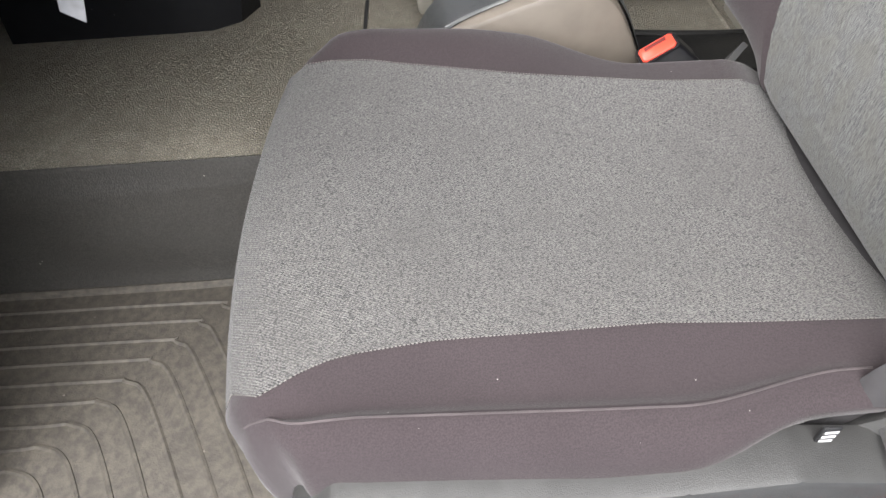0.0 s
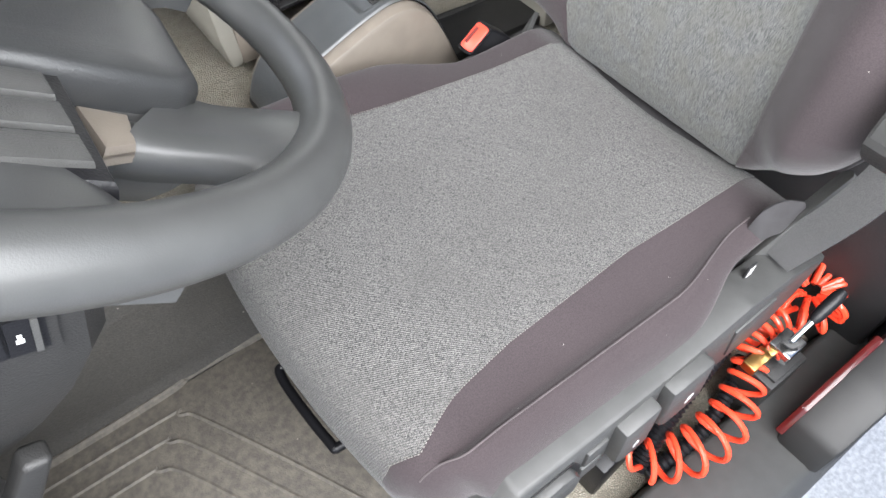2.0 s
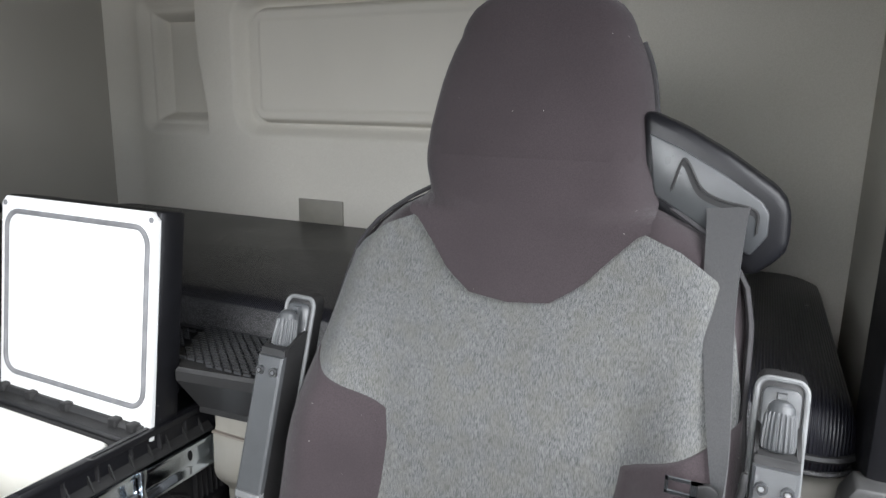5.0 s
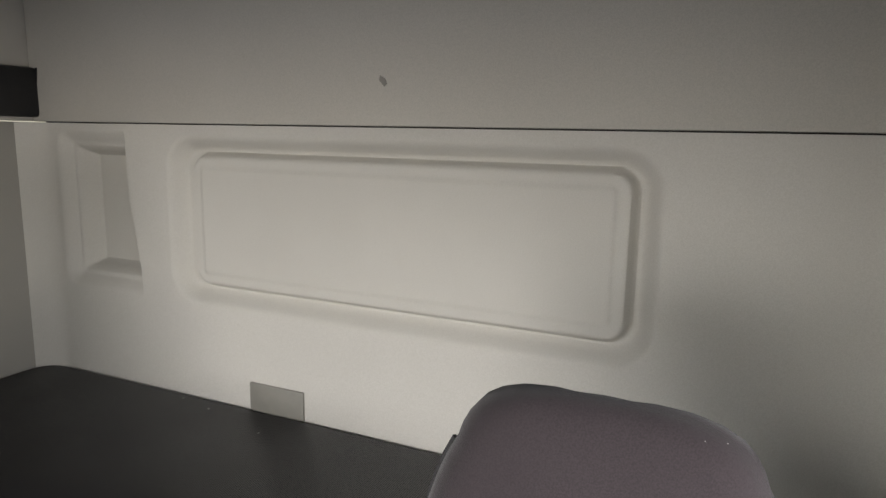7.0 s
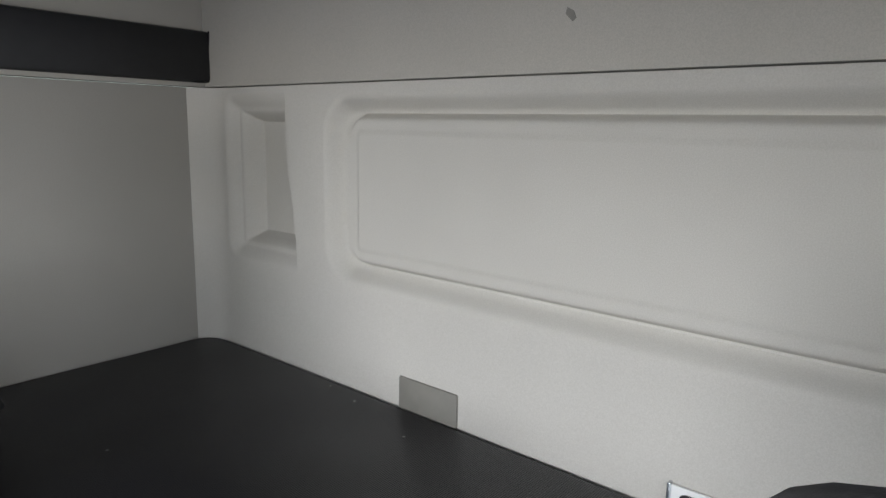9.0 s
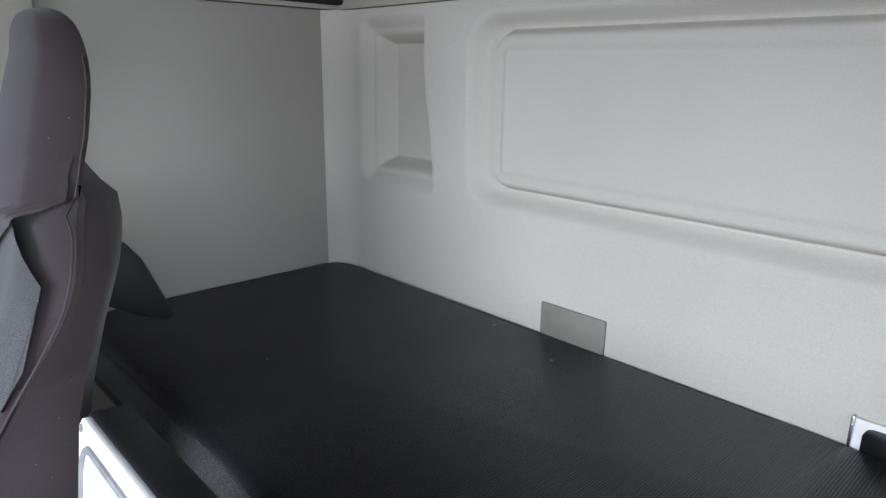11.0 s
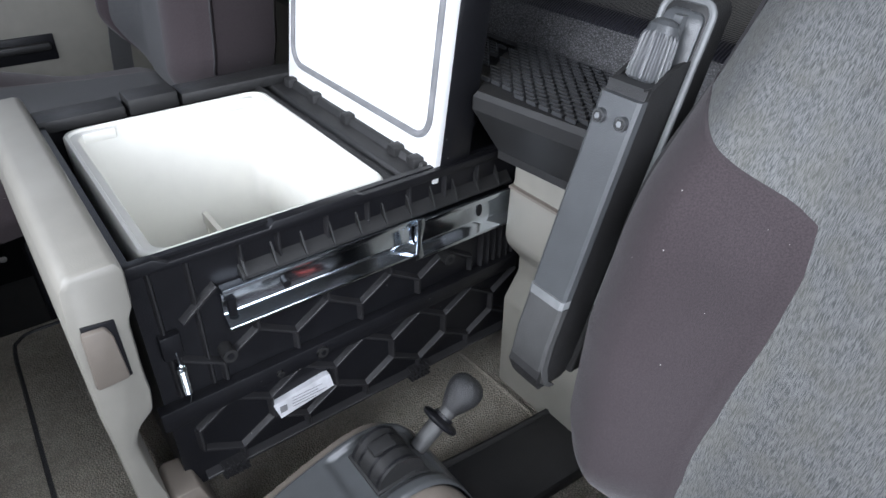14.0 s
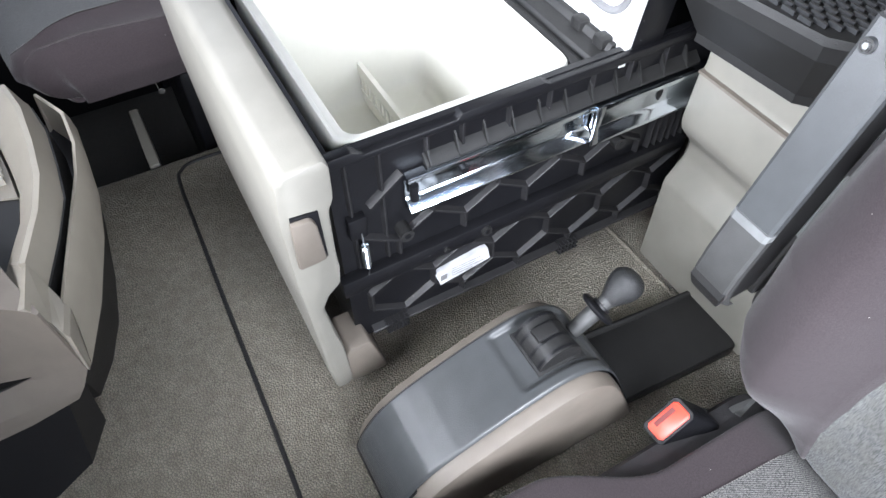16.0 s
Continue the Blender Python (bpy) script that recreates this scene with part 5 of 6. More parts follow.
# ---- steering wheel and column ----
def steering():
    cw = Vector((-0.092, 0.05, 0.803))
    tilt = 0.65
    ex, ey, ez = Vector((0, 1, 0)), Vector((math.cos(tilt), 0, -math.sin(tilt))), Vector((math.sin(tilt), 0, math.cos(tilt)))
    R = 0.235
    t = thing("steering_wheel", cw, "dark grey four-spoke truck steering wheel", "steering wheel")

    def at(a, b, h=0.0):
        return cw + ex * a + ey * b + ez * h
    part("rim", tube([at(R * math.cos(a), R * math.sin(a)) for a in [2 * math.pi * k / 96 for k in range(96)]], 0.0175, 16, closed=True), WHEELM, t, "grained grey rim")
    def block(outline, h0, h1, taper=0.9):
        ca, cb = sum(p[0] for p in outline) / len(outline), sum(p[1] for p in outline) / len(outline)
        return loft([[at(ca + (a - ca) * k, cb + (b - cb) * k, h) for a, b in outline] for k, h in ((taper, h0), (1.0, h0 + (h1 - h0) * 0.3), (1.0, h1 - 0.011), (0.99, h1 - 0.006), (0.965, h1 - 0.002), (0.92, h1), (0.7, h1 + 0.001))])
    bag = [(-0.07, -0.1), (0.07, -0.1), (0.084, -0.08), (0.086, 0.05), (0.09, 0.125), (0.08, 0.14), (0, 0.15), (-0.08, 0.14), (-0.09, 0.125), (-0.086, 0.05), (-0.084, -0.08)]
    part("airbag_cover", block(bag, -0.07, -0.002), AIRBAGM, t, "dark airbag cover", angle=60)
    part("cover_gap", block([(a * 1.025, b * 1.03) for a, b in bag], -0.07, -0.022), INK, t, "dark gap round the cover", angle=35)
    part("hub_shell", block([(a * 1.12, b * 1.05) for a, b in bag], -0.085, -0.03), WHEELM, t, angle=35)
    for s in (-1, 1):
        for (a0, b0), (a1, b1), w in (((0.085, 0.115), (0.142, 0.178), 0.046), ((0.07, 0.012), (0.228, 0.016), 0.043)):
            d = Vector((a1 - a0, b1 - b0)).normalized()
            n = Vector((-d.y, d.x))
            rr = []
            for k in range(9):
                q = k / 8
                c2 = Vector((a0, b0)).lerp(Vector((a1, b1)), q)
                ww = w * (1 - 0.22 * math.sin(q * math.pi)) + 0.012 * max(0.0, (q - 0.75) / 0.25) ** 2
                h = -0.03 + 0.026 * ease(q)
                rr.append([at(s * (c2.x + n.x * o), c2.y + n.y * o, h + e) for o, e in ((-ww, -0.004), (-ww * 0.9, 0.004), (-ww * 0.6, 0.0085), (0, 0.01), (ww * 0.6, 0.0085), (ww * 0.88, 0.004), (ww, -0.004), (ww * 1.03, -0.018), (ww, -0.03), (0, -0.024), (-ww * 0.9, -0.02))])
            part("spoke", loft(rr), WHEELM, t, angle=75)
        part("spoke_trim", block([(s * a, b) for a, b in ((0.088, 0.072), (0.128, 0.074), (0.122, 0.092), (0.092, 0.098))], -0.031, -0.0245, 1.0), TAUPE, t, "taupe trim piece", angle=30)
        pod = part("button_pod", block([(s * a, b) for a, b in ((0.1, -0.01), (0.185, -0.005), (0.19, 0.055), (0.1, 0.058))], -0.03, -0.002), BLACKPL, t, "black button pod", angle=30)
        for k in range(3):
            part("button", block([(s * (0.108 + k * 0.025 + a), 0.008 + b) for a, b in ((0, 0), (0.021, 0), (0.021, 0.04), (0, 0.04))], -0.004, 0.002), GREYPL, pod, angle=30)
    c = thing("steering_column", (-0.3, 0.03, FLOOR_Z), "grey steering column casing with lock switches", "steering column")
    part("lower_casing", loft([[(xr - 0.006, -0.108, z), (xr + 0.008, -0.096, z), (xr + 0.012, -0.07, z), (xr - 0.03, 0.05, z), (xr - 0.1, 0.1, z), (xf, 0.1, z), (xf, -0.108, z)] for xr, xf, z in ((-0.437, -0.75, FLOOR_Z), (-0.41, -0.75, 0.05), (-0.255, -0.72, 0.44), (-0.232, -0.7, 0.49))]), DARKPL, c, "grey lower column casing", angle=30)
    part("casing_lip", prism([(-0.42, 0.455), (-0.303, 0.478), (-0.23, 0.49), (-0.196, 0.53), (-0.165, 0.575), (-0.182, 0.582), (-0.222, 0.528), (-0.243, 0.51), (-0.303, 0.495), (-0.42, 0.475)], "y", -0.113, -0.094, 0.005, seg=3), DARKPL, c, "dark lip of the casing")
    part("casing_gap", box(-0.68, -0.27, -0.095, 0.08, 0.488, 0.575), BLACKPL, c)
    # upper shroud: its left side carries the switches
    left, right = -0.122, 0.222

    def plan(xr, xl, z, inset=0.0):
        """One level of the shroud: rear edge, rounded rear left corner, straight sides."""
        a, b = left + inset, right - inset
        return [(xr, a + 0.035, z), (xr - 0.004, a + 0.014, z), (xr - 0.016, a + 0.002, z), (xl, a, z), (-0.6, a - 0.02, z), (-0.6, b + 0.02, z), (xr - 0.016, b - 0.002, z), (xr, b - 0.035, z)]
    sh = part("upper_shroud", loft([plan(-0.20, -0.25, 0.566, 0.045), plan(-0.17, -0.23, 0.574, 0.03), plan(-0.14, -0.22, 0.60, 0.018), plan(-0.112, -0.2, 0.632, 0.005), plan(-0.09, -0.18, 0.66), plan(-0.07, -0.16, 0.72), plan(-0.072, -0.16, 0.75, 0.004), plan(-0.1, -0.16, 0.775, 0.02)]), DARKPL, c, "dark grey upper column shroud", angle=40)
    al, up, n = Vector((0.945, 0, -0.326)), Vector((0.326, 0, 0.945)), Vector((0, -1, 0))
    o = Vector((-0.128, left - 0.001, 0.706))

    def plate(y0, y1, z0, z1, d0, d1):
        return loft([[o + (al * y + up * z) * 0.88 + n * d for y, z in ((y0, z0), (y1, z0), (y1, z1), (y0, z1))] for d in (d0, d1)])
    part("bezel_surround", plate(-0.026, 0.026, -0.0235, 0.0235, -0.01, 0.0015), DARKPL, sh, smooth=False)
    part("switch_bezel", plate(-0.0205, 0.0205, -0.0175, 0.0175, -0.01, 0.0025), BLACKPL, sh, "black switch bezel", smooth=False)
    for y in (-0.0175, 0.001):
        part("rocker_switch", plate(y, y + 0.0165, -0.014, 0.014, 0.0, 0.0055), BLACKPL, sh, "dark rocker switch", smooth=False)
        part("switch_edge", plate(y + (0.001 if y < 0 else 0.012), y + (0.0045 if y < 0 else 0.0155), -0.013, 0.013, 0.004, 0.007), GREYPL, sh, smooth=False)
        k0 = y + (0.0065 if y < 0 else 0.003)
        part("switch_symbol", plate(k0 + 0.001, k0 + 0.005, -0.004, -0.001, 0.005, 0.0058), ICON, sh, "white padlock symbol", smooth=False)
        part("switch_shackle", plate(k0 + 0.0018, k0 + 0.0042, 0.0, 0.0028, 0.005, 0.0058), ICON, sh, smooth=False)
    k = thing("paper_tag", (-0.14, 0.171, 0.56), "white paper tag hanging under the wheel", "tag")
    part("card", prism([(-0.14, 0.49), (-0.16, 0.503), (-0.15, 0.54), (-0.143, 0.55), (-0.13, 0.54), (-0.127, 0.532)], "y", 0.17, 0.1715), PAPER, k)
    part("string", tube([(-0.142, 0.171, 0.545), (-0.15, 0.171, 0.57), (-0.165, 0.171, 0.6)], 0.0012, 5), INK, k)


steering()


# ---- driver footwell ----
def footwell():
    t = thing("rubber_mat", (-0.2, 0.0, FLOOR_Z), "dusty ribbed rubber floor mat in the driver footwell", "floor mat")
    part("mat", prism([(-0.75, -0.26), (0.05, -0.235), (0.055, -0.1), (0.03, 0.235), (-0.005, 0.262), (-0.75, 0.262)], "z", FLOOR_Z - 0.003, FLOOR_Z + 0.004, 0.002), RUBBER, t, "dusty grey rubber sheet")
    lip = smooth_path([(-0.75, 0.263, 0), (-0.2, 0.263, 0), (-0.13, 0.272, 0), (-0.02, 0.268, 0), (0.035, 0.25, 0), (0.055, 0.1, 0), (0.06, -0.24, 0)], 6)
    part("raised_edge", tube([p + Vector((0, 0, FLOOR_Z + 0.004)) for p in lip], 0.008, 8), RUBBER, t)
    z = FLOOR_Z + 0.003
    for k in range(9):
        o = k * 0.034
        p = smooth_path([(-0.75, 0.228 - o, z), (-0.22 - o * 0.9, 0.226 - o, z), (-0.165 - o * 0.9, 0.215 - o * 0.95, z), (-0.128 - o * 0.85, 0.17 - o * 0.9, z), (0.012 - o * 1.15, -0.1 - o * 0.35, z), (0.03 - o * 1.2, -0.2 - o * 0.2, z)], 6)
        part("rib", tube([q for q in p if q.y > -0.235], 0.0042, 6), RUBBER, t)
    # side of the tunnel with its soft upper covering
    cover = thing("tunnel_lining", (-0.2, 0.3, 0.1), "soft grey lining draped over the tunnel side", "lining")

    def drape(u, v):
        """From the floor up the side; towards the front it swells out to meet the floor covering."""
        x = -0.93 + u * 1.13
        y = line(v, [(0, 0.264), (0.14, 0.272), (0.7, 0.286), (0.9, 0.302), (1.0, 0.314)]) - 0.016 * ease((-0.22 - x) / 0.2) * ease((v - 0.6) / 0.35)
        y += 0.005 * math.sin(x * 11 + v * 4) * ease((v - 0.1) * 4) * ease((0.9 - v) * 4)
        return (x, y, line(v, [(0, FLOOR_Z), (0.14, 0.0), (0.7, 0.16), (0.9, 0.205), (1.0, 0.214)]))
    part("lining", sheet(90, 50, drape), LINING, cover, angle=50)


footwell()


# ---- hoses and fittings beside the seat base ----
def corrugated(path, r, pitch=0.006):
    pts = smooth_path(path, 40)
    length = sum((b - a).length for a, b in zip(pts, pts[1:]))
    n = int(length / pitch) * 4
    keep = [pts[min(len(pts) - 1, round(i * (len(pts) - 1) / n))] for i in range(n + 1)]
    keep = [keep[0]] + [b for a, b in zip(keep, keep[1:]) if (b - a).length > 1e-6]
    return tube(keep, [r * (1 + 0.13 * math.sin(i * math.pi / 2)) for i in range(len(keep))], 12)


def coil_hose(path, turns, r, wire, squash=1.0, phase=0.0):
    pts = smooth_path(path, 24)
    n = turns * 18
    out = []
    side = Vector((0, 0, 1))
    for i in range(n + 1):
        s = i / n * (len(pts) - 1)
        k = min(int(s), len(pts) - 2)
        p = pts[k].lerp(pts[k + 1], s - k)
        d = (pts[k + 1] - pts[k]).normalized()
        a = d.cross(side).normalized()
        b = a.cross(d)
        ang = phase + 2 * math.pi * turns * i / n
        rr = r(i / n) if callable(r) else r
        out.append(p + a * math.cos(ang) * rr + b * math.sin(ang) * rr * squash)
    return tube(out, wire, 8)


WORNMETAL = mat("worn_grey_metal", (0.3, 0.31, 0.315), 0.3, 0.75, stain=0.3, stain_scale=25, speck=(0.7, 0.7, 0.7), speck_scale=110, speck_at=0.9)


def side_well():
    t = thing("air_hose", (0.5, -0.29, 0.05), "orange-red coiled air hose lying beside the seat base", "hose")
    part("coil", coil_hose([(0.315, -0.29, 0.09), (0.38, -0.318, 0.09), (0.45, -0.318, 0.1), (0.505, -0.296, 0.12), (0.535, -0.272, 0.135), (0.575, -0.262, 0.135), (0.61, -0.262, 0.13)], 13, lambda q: 0.026 + 0.006 * math.sin(q * 7), 0.0042, 0.85), REDHOSE, t, "glossy red coils")
    c = Vector((0.685, -0.266, 0.13))
    for k in range(17):
        a = k * 2 * math.pi / 17 + 0.2 * math.sin(k * 2.3)
        d = Vector((math.cos(a), math.sin(a) * 0.75, 0.18 * math.sin(k * 1.7)))
        q = Vector((-d.y, d.x, 0.0)) * 0.15
        bm = tube(smooth_path([c + d * 0.016, c + d * 0.045 + Vector((0, 0, 0.012)), c + d * 0.068 + q * 0.05, c + d * 0.07 + q * 0.06 - Vector((0, 0, 0.012)), c + d * 0.03 + q * 0.06 - Vector((0, 0, 0.02))], 5), 0.0045, 8)
        part("fanned_coil", bm, REDHOSE, t)
    part("pigtail", tube(smooth_path([(0.315, -0.29, 0.075), (0.29, -0.285, 0.11), (0.31, -0.262, 0.128), (0.34, -0.258, 0.125), (0.35, -0.262, 0.11)], 8), 0.0042, 8), REDHOSE, t)
    t = thing("corrugated_hose", (0.4, -0.27, 0.04), "black corrugated cable conduit along the seat base", "conduit")
    part("hose", corrugated([(0.32, -0.285, 0.045), (0.37, -0.272, 0.085), (0.44, -0.258, 0.11), (0.52, -0.245, 0.115)], 0.0125), BLACKPL, t)
    part("second_hose", corrugated([(0.33, -0.3, 0.035), (0.42, -0.306, 0.05), (0.5, -0.29, 0.07), (0.55, -0.27, 0.08)], 0.011), BLACKPL, t)
    t = thing("seat_valve_box", (0.3, -0.24, 0.06), "black box with red and green buttons under the levers", "switch box")
    part("housing", prism([(0.262, -0.272), (0.36, -0.262), (0.36, -0.2), (0.258, -0.21)], "z", FLOOR_Z, 0.095, 0.006), BLACKPL, t)
    part("green_button", cylinder((0.322, -0.247, 0.094), (0.322, -0.249, 0.1), 0.009, 14), GREEN, t, "round green button")
    part("red_button", box(0.288, 0.304, -0.258, -0.244, 0.09, 0.099, 0.002), RED, t, "red button")
    t = thing("hand_valve", (0.56, -0.3, 0.1), "metal valve block with a black handle", "valve")
    part("block", box(0.535, 0.575, -0.318, -0.285, 0.15, 0.172, 0.003), CHROME, t, "bright aluminium block")
    part("plate", box(0.52, 0.585, -0.325, -0.278, 0.128, 0.133, 0.001), DARKPL, t)
    part("brass_fitting", box(0.5, 0.54, -0.3, -0.28, 0.133, 0.15, 0.002), mat("brass", (0.55, 0.33, 0.12), 0.35, 1.0), t, "brass fitting")
    part("lever_rod", cylinder((0.56, -0.302, 0.172), (0.6, -0.302, 0.195), 0.004, 8), STEEL, t)
    part("handle", tube([(0.592, -0.302, 0.19), (0.6, -0.302, 0.196), (0.63, -0.302, 0.214), (0.64, -0.302, 0.22)], [0.006, 0.009, 0.0095, 0.006], 12), BLACKPL, t, "black grip")
    part("foot", box(0.51, 0.59, -0.33, -0.275, -0.03, 0.128, 0.004), DARKPL, t)
    t = thing("well_floor", (0.45, -0.25, -0.03), "dusty grained vinyl panel beside the seat base", "panel")
    part("panel", prism([(0.06, -0.305), (0.8, -0.305), (0.8, -0.1), (0.07, -0.1)], "z", FLOOR_Z - 0.002, FLOOR_Z + 0.03, 0.004), VINYL, t)
    t = thing("door_striker", (0.62, -0.36, 0.05), "dark red and grey lock trim on the door sill", "lock trim")
    part("housing", prism([(0.5, 0.05), (0.52, 0.1), (0.6, 0.15), (0.82, 0.22), (0.82, 0.05)], "y", -0.44, -0.372, 0.01), DARKPL, t, "dark grey lock housing")
    part("reflector", prism([(0.5, 0.075), (0.53, 0.118), (0.66, 0.172), (0.66, 0.155), (0.54, 0.09), (0.51, 0.068)], "y", -0.377, -0.365, 0.003), mat("dark_red_reflector", (0.07, 0.008, 0.008), 0.2), t, "dark red reflector")
    part("latch", box(0.665, 0.72, -0.415, -0.385, 0.19, 0.205, 0.004), STEEL, t, "steel latch")
    t = thing("grab_handle", (0.75, -0.38, 0.4), "grey metal grab handle at the door pillar", "handle")
    part("bar", tube(smooth_path([(0.775, -0.372, 0.668), (0.742, -0.37, 0.664), (0.722, -0.37, 0.64), (0.716, -0.376, 0.58), (0.716, -0.388, 0.48), (0.722, -0.392, 0.42), (0.77, -0.392, 0.4)], 8), 0.0205, 18), WORNMETAL, t, "worn grey metal bar")
    part("mount", prism([(-0.405, 0.6), (-0.405, 0.7), (-0.395, 0.714), (-0.352, 0.712), (-0.34, 0.69), (-0.338, 0.645), (-0.345, 0.64), (-0.349, 0.672), (-0.36, 0.682), (-0.38, 0.682), (-0.39, 0.66), (-0.39, 0.6)], "x", 0.715, 0.76, 0.004), GREYPL, t, "grey plastic bracket")
    part("bolt", cylinder((0.712, -0.347, 0.655), (0.73, -0.347, 0.655), 0.006, 10), STEEL, t)


side_well()
structure("pillar_left", box(0.74, 0.862, LEFT - 0.05, LEFT + 0.05, -0.1, ROOF, 0.012), BLACKPL, "black pillar behind the driver door", "pillar")
structure("bunk_side_panel", box(0.72, 0.8, LEFT + 0.05, 0.33, -0.03, 0.5, 0.01), SOFTBLACK, "black panel below the bunk behind the seat", "panel")


# ---- dash console beside the passenger ----
def dash_end():
    t = thing("dash_console", (-0.3, 0.7, TUNNEL_Z), "beige dash console end with a dark storage slot", "dashboard")
    # stations along the console end, from the driver's side to the passenger's
    outer_low = [(-0.049, 0.598), (-0.047, 0.606), (-0.023, 0.679), (-0.001, 0.776), (0.007, 0.85), (0.006, 0.93), (-0.02, 1.0)]
    outer_top = [(-0.044, 0.594), (-0.038, 0.63), (-0.015, 0.725), (0.005, 0.808), (0.012, 0.865), (0.009, 0.93), (-0.016, 0.985)]
    inner_top = [(-0.05, 0.606), (-0.047, 0.654), (-0.025, 0.724), (-0.011, 0.78), (-0.010, 0.841), (-0.012, 0.91), (-0.022, 0.965)]
    ridge = [(-0.062, 0.612), (-0.054, 0.668), (-0.033, 0.735), (-0.024, 0.79), (-0.024, 0.85), (-0.028, 0.92), (-0.04, 0.975)]
    inner = [(-0.094, 0.64), (-0.078, 0.70), (-0.06, 0.753), (-0.055, 0.80), (-0.06, 0.851), (-0.07, 0.92), (-0.09, 0.975)]
    band = [[(a[0], a[1], 0.43), (a[0] * 0.5 + b[0] * 0.5 + 0.006, a[1] * 0.5 + b[1] * 0.5 - 0.003, 0.48), (b[0] + 0.003, b[1] - 0.002, 0.499), (b[0], b[1], 0.507), (b[0] - 0.004, b[1] + 0.001, 0.505),
             (b[0] - 0.006, b[1] + 0.002, 0.44), (a[0] - 0.01, a[1] + 0.004, 0.428)] for a, b in zip(outer_low[1:], outer_top[1:])]
    part("outer_band", loft(band), SAND, t, "beige outer band", angle=25)
    rest = [[(c[0] - 0.003, c[1] - 0.001, 0.44), (c[0] - 0.005, c[1], 0.508), (c[0] - 0.008, c[1], 0.514), (r[0], r[1], 0.537), (r[0] - 0.006, r[1], 0.5375), (e[0], e[1], 0.512), (e[0] - 0.012, e[1], 0.44)]
            for c, r, e in zip(inner_top[1:], ridge[1:], inner[1:])]
    part("inner_shell", loft(rest), SAND, t, "beige inner shell", angle=25)
    near = [[(a[0], a[1], 0.432), (b[0] + 0.003, b[1] - 0.002, 0.499), (b[0], b[1], 0.506), (c[0], c[1], 0.511), (r[0], r[1], 0.536), (e[0], e[1], 0.512), (e[0], e[1], 0.43)]
            for a, b, c, r, e in list(zip(outer_low, outer_top, inner_top, ridge, inner))[:2]]
    part("slot_end", loft(near), SAND, t, "beige end of the console", angle=25)
    part("slot", loft([[(c[0] - 0.004, c[1], 0.455), (b[0] - 0.004, b[1], 0.45), (b[0] - 0.004, b[1], 0.44), (c[0] - 0.004, c[1], 0.44)] for b, c in zip(outer_top[1:], inner_top[1:])]), BLACKPL, t, "dark storage slot")
    part("slot_liner", loft([[(c[0] - 0.001, c[1] - 0.001, 0.44), (c[0] - 0.003, c[1] - 0.0005, 0.502), (c[0] - 0.006, c[1], 0.503), (c[0] - 0.006, c[1], 0.44)] for c in inner_top[1:]]), DARKPL, t, "dark slot lining", angle=25)
    part("screen", loft([[(e[0] - 0.004, e[1], 0.505), (e[0] - 0.3, e[1] + 0.05, 0.56), (e[0] - 0.3, e[1] + 0.05, 0.4), (e[0] - 0.004, e[1], 0.42)] for e in inner[:4]]), DARKPL, t, "dark inner panel", angle=25)
    part("vent_surround", loft([[(e[0] - 0.004, e[1], 0.508), (e[0] - 0.3, e[1] + 0.05, 0.56), (e[0] - 0.3, e[1] + 0.05, 0.4), (e[0] - 0.004, e[1], 0.42)] for e in inner[3:]]), SAND, t, "beige surround of the grille", angle=25)
    gr = bmesh.new()
    for k in range(6):
        add_box(gr, -0.118, -0.066 - 0.0008 * k, 0.822 + k * 0.013, 0.8265 + k * 0.013, 0.512, 0.5215)
    for k in range(5):
        add_box(gr, -0.116 + k * 0.0095, -0.112 + k * 0.0095, 0.822, 0.892, 0.512, 0.521)
    part("vent_grille", gr, PALEGRILLE, t, "pale slotted grille")

    def drop(rows, z):
        return [(x, y, z) for x, y in rows]
    knee = [(-0.05, 0.602), (-0.052, 0.599), (-0.063, 0.61), (-0.1, 0.635), (-0.25, 0.66), (-0.5, 0.67), (-0.5, 0.9), (-0.12, 0.8)]
    part("lower_panel", loft([drop([(-0.07, 0.635), (-0.08, 0.607), (-0.128, 0.599), (-0.19, 0.596), (-0.3, 0.59), (-0.5, 0.59), (-0.5, 0.9), (-0.1, 0.8)], 0.38),
                              drop([(-0.06, 0.62), (-0.066, 0.6), (-0.11, 0.6), (-0.18, 0.6), (-0.3, 0.6), (-0.5, 0.6), (-0.5, 0.9), (-0.1, 0.8)], 0.405),
                              drop([(-0.05, 0.603), (-0.0515, 0.5995), (-0.075, 0.606), (-0.13, 0.622), (-0.28, 0.64), (-0.5, 0.65), (-0.5, 0.9), (-0.1, 0.8)], 0.432), drop(knee, 0.5), drop([(x * 0.98 - 0.004, y + 0.006) for x, y in knee], 0.53)]), TAUPE, t, "taupe lower panel", angle=25)
    part("skirt", loft([drop([(-0.096, 0.656), (-0.121, 0.607), (-0.165, 0.584), (-0.238, 0.582), (-0.5, 0.58), (-0.5, 0.95), (-0.15, 0.9)], TUNNEL_Z),
                        drop([(-0.076, 0.65), (-0.092, 0.612), (-0.14, 0.6), (-0.22, 0.598), (-0.5, 0.6), (-0.5, 0.95), (-0.12, 0.9)], 0.382)]), BLACKPL, t, "black lower skirt", angle=35)
    base = [(-0.095, 0.695), (-0.07, 0.74), (-0.05, 0.8), (-0.038, 0.882), (-0.029, 1.02)]
    top = [(-0.06, 0.615), (-0.03, 0.682), (-0.008, 0.776), (0.0, 0.85), (-0.02, 1.0)]
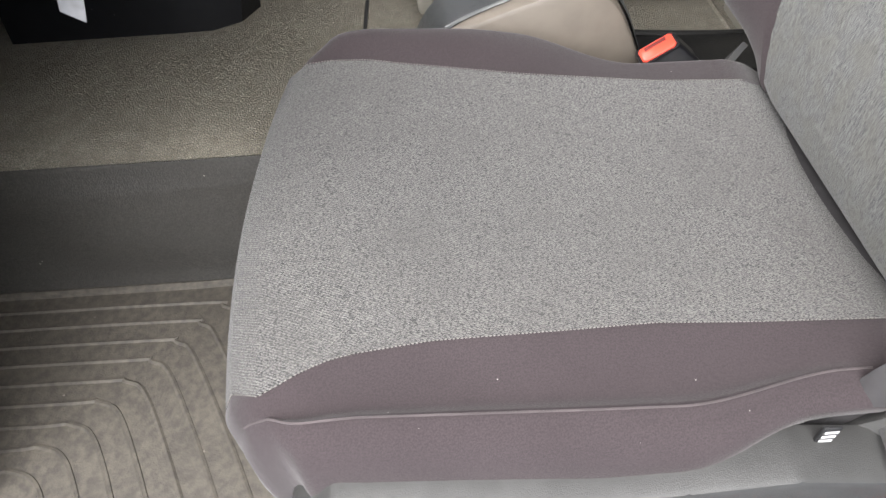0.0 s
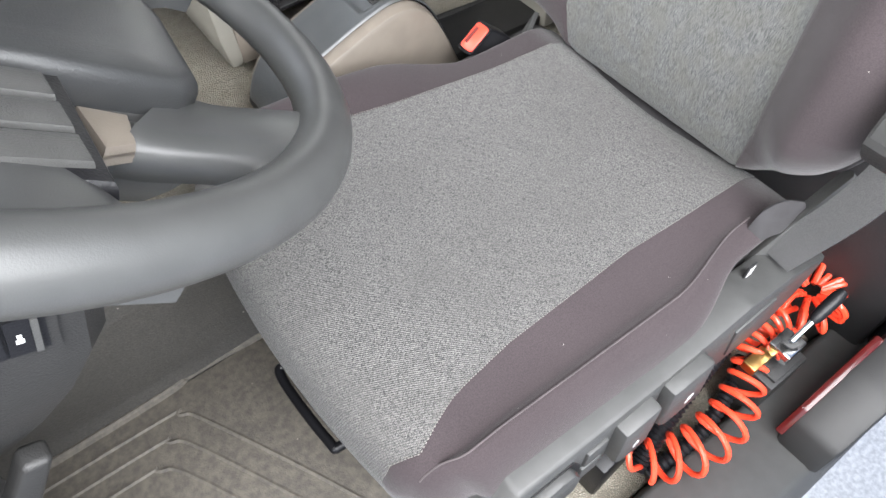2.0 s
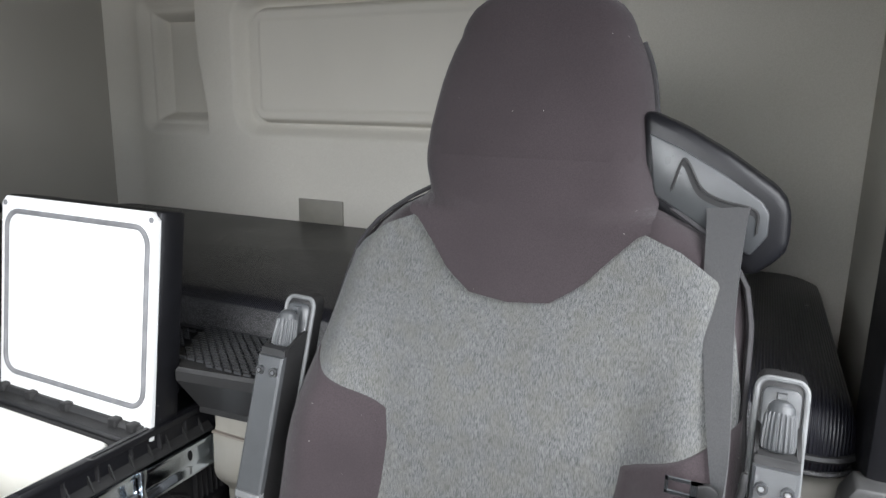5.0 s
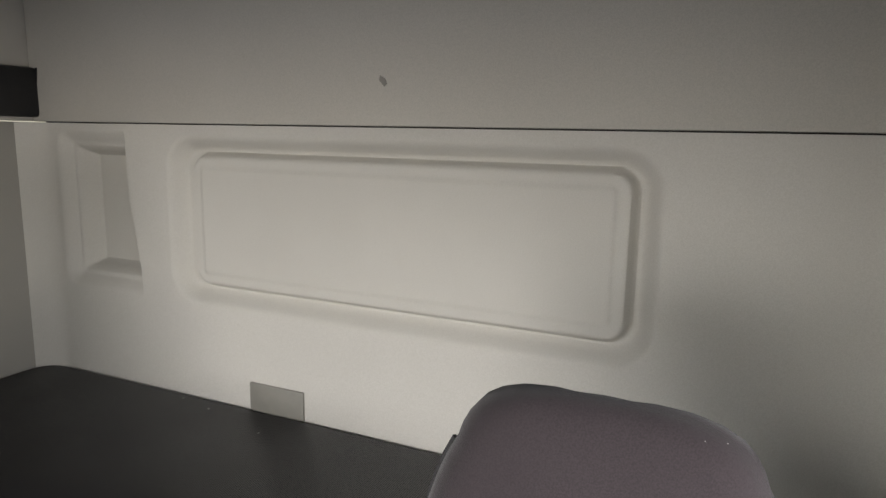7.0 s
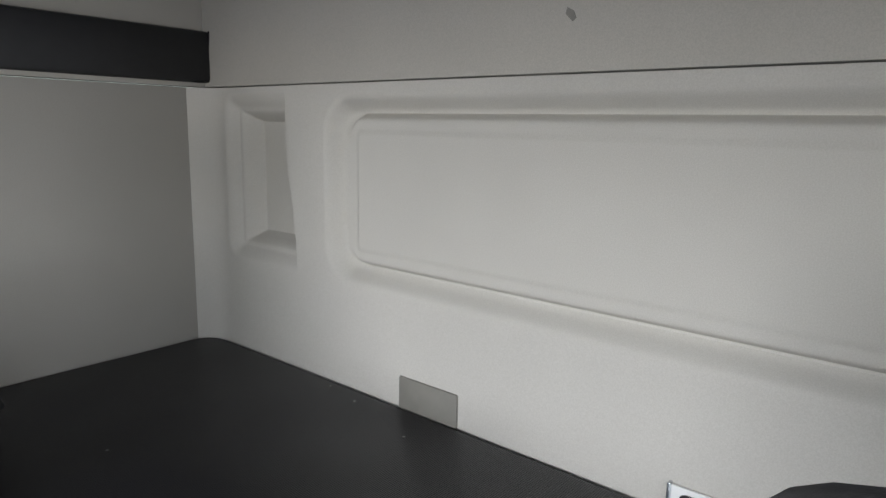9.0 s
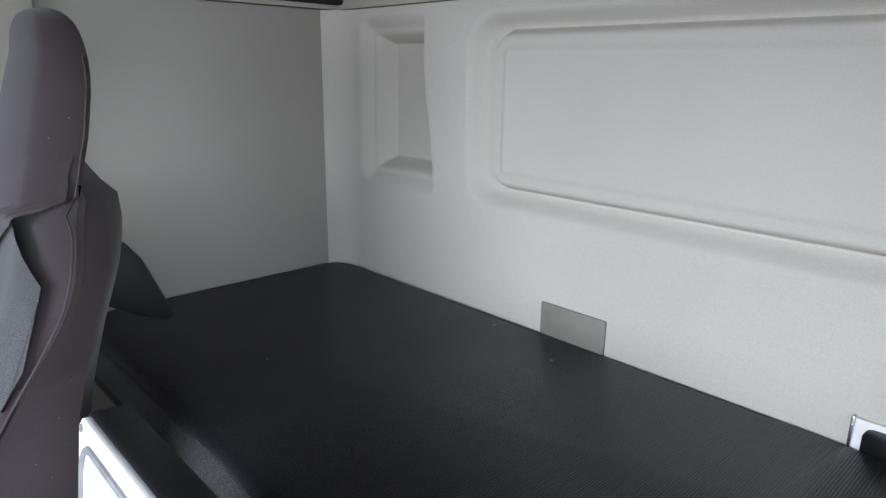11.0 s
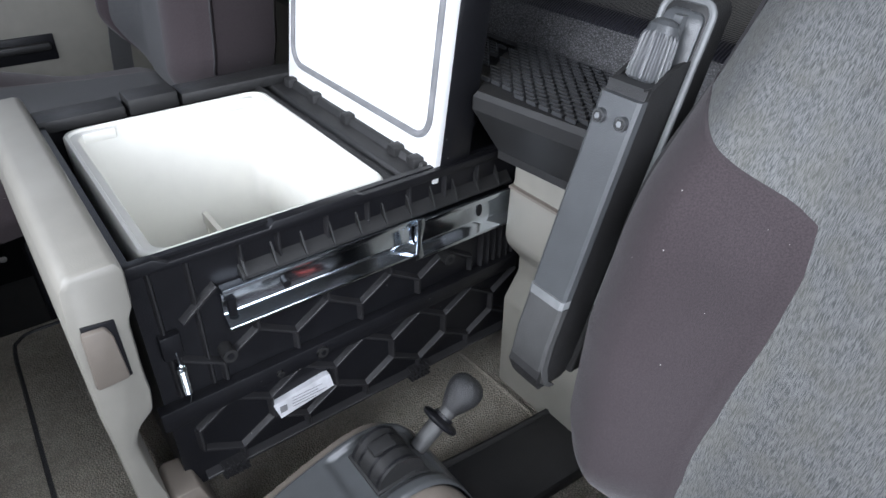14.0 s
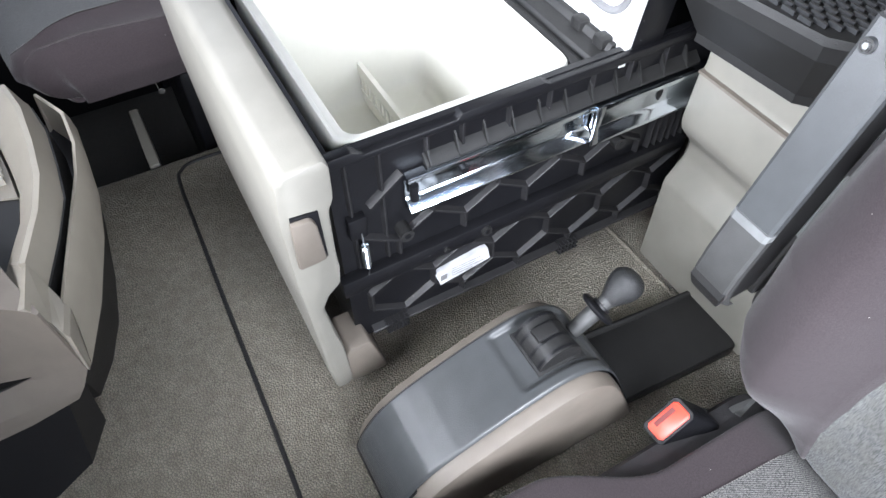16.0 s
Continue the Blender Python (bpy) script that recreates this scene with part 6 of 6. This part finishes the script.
    part("recess_panel", loft([[(b[0], b[1], TUNNEL_Z), (b[0] * 0.6 + c[0] * 0.4 - 0.004, b[1] * 0.6 + c[1] * 0.4, 0.33), (c[0], c[1], 0.436), (c[0] - 0.2, c[1], 0.436), (b[0] - 0.2, b[1], TUNNEL_Z)] for b, c in zip(base, top)]), BLACKPL, t, "black recessed panel under the band", angle=35)


dash_end()
seam = smooth_path([(0.083, 0.36, 0), (0.088, 0.5, 0), (0.095, 0.9, 0), (0.098, 1.03, 0), (0.108, 1.06, 0), (0.135, 1.072, 0), (0.22, 1.07, 0)], 6)
structure("floor_seam", tube([p + Vector((0, 0, TUNNEL_Z + 0.0005)) for p in seam], 0.0032, 6), SOFTBLACK, "dark joint in the tunnel floor covering", "floor seam")
structure("floor_edge", tube([Vector((0.664, 0.62, TUNNEL_Z)), Vector((0.667, 0.54, TUNNEL_Z)), Vector((0.668, 0.44, TUNNEL_Z))], 0.004, 6), VINYL, "raised edge of the tunnel floor covering", "floor seam")
structure("tunnel_edge_trim", box(0.062, 0.08, 1.1, 1.27, TUNNEL_Z - 0.05, TUNNEL_Z - 0.002, 0.004), BEIGE, "beige trim strip at the tunnel edge", "trim")
pb = pass_seat
part("hinge_cover", prism([(0.5, 0.48), (0.512, 0.54), (0.54, 0.572), (0.6, 0.566), (0.63, 0.53), (0.63, 0.48)], "y", 1.05, 1.085, 0.01), DARKPL, pb, "dark plastic hinge cover")
psb = thing("passenger_belt", (0.5, 1.69, 0.3), "pale grey belt hanging beside the passenger seat", "seat belt")
pc = smooth_path([(0.57, 1.66, 1.35), (0.545, 1.65, 0.942), (0.515, 1.645, 0.707), (0.482, 1.64, 0.485), (0.475, 1.64, 0.3)], 6)
part("webbing", ribbon(pc, [Vector((0.023, 0.006, 0))] * len(pc)), BELT, psb, angle=60)
part("anchor", box(0.445, 0.505, 1.63, 1.7, 0.27, 0.32, 0.006), BLACKPL, psb, "black belt anchor")
part("recliner_cover", prism([(0.76, 0.99), (0.82, 1.005), (0.85, 0.965), (0.9, 0.845), (0.885, 0.835), (0.83, 0.86), (0.76, 0.9)], "y", 1.43, 1.49, 0.008), SOFTBLACK, pb, "dark plastic cover behind the backrest")
part("base_box", box(0.16, 0.62, 1.14, 1.58, FLOOR_Z, 0.37, 0.015), BLACKPL, pb)
part("bar", cylinder((0.13, 1.14, 0.35), (0.13, 1.4, 0.35), 0.006, 10), CHROME, pb, "bright slide bar")
# The dash lies above the view; its reach is set to shade the footwell.
ds = thing("dashboard", (-0.75, 0.6, 0.5), "dark grey dashboard under the windscreen, extended unseen to shade the footwell", "dashboard")
part("top", prism([(-0.94, 0.4), (-0.94, 1.02), (-0.6, 1.0), (-0.44, 0.93), (-0.42, 0.86), (-0.46, 0.66), (-0.6, 0.46)], "y", LEFT + 0.02, RIGHT - 0.03, 0.02), DARKPL, ds)
dp = thing("door_pull", (0.3, RIGHT - 0.02, 0.5), "dark door pull on the passenger door trim", "door pull")
part("recess", box(0.18, 0.37, RIGHT - 0.024, RIGHT - 0.019, 0.475, 0.532, 0.002), BLACKPL, dp, "dark recess")
part("grip", box(0.2, 0.36, RIGHT - 0.04, RIGHT - 0.022, 0.5, 0.518, 0.006), DARKPL, dp)
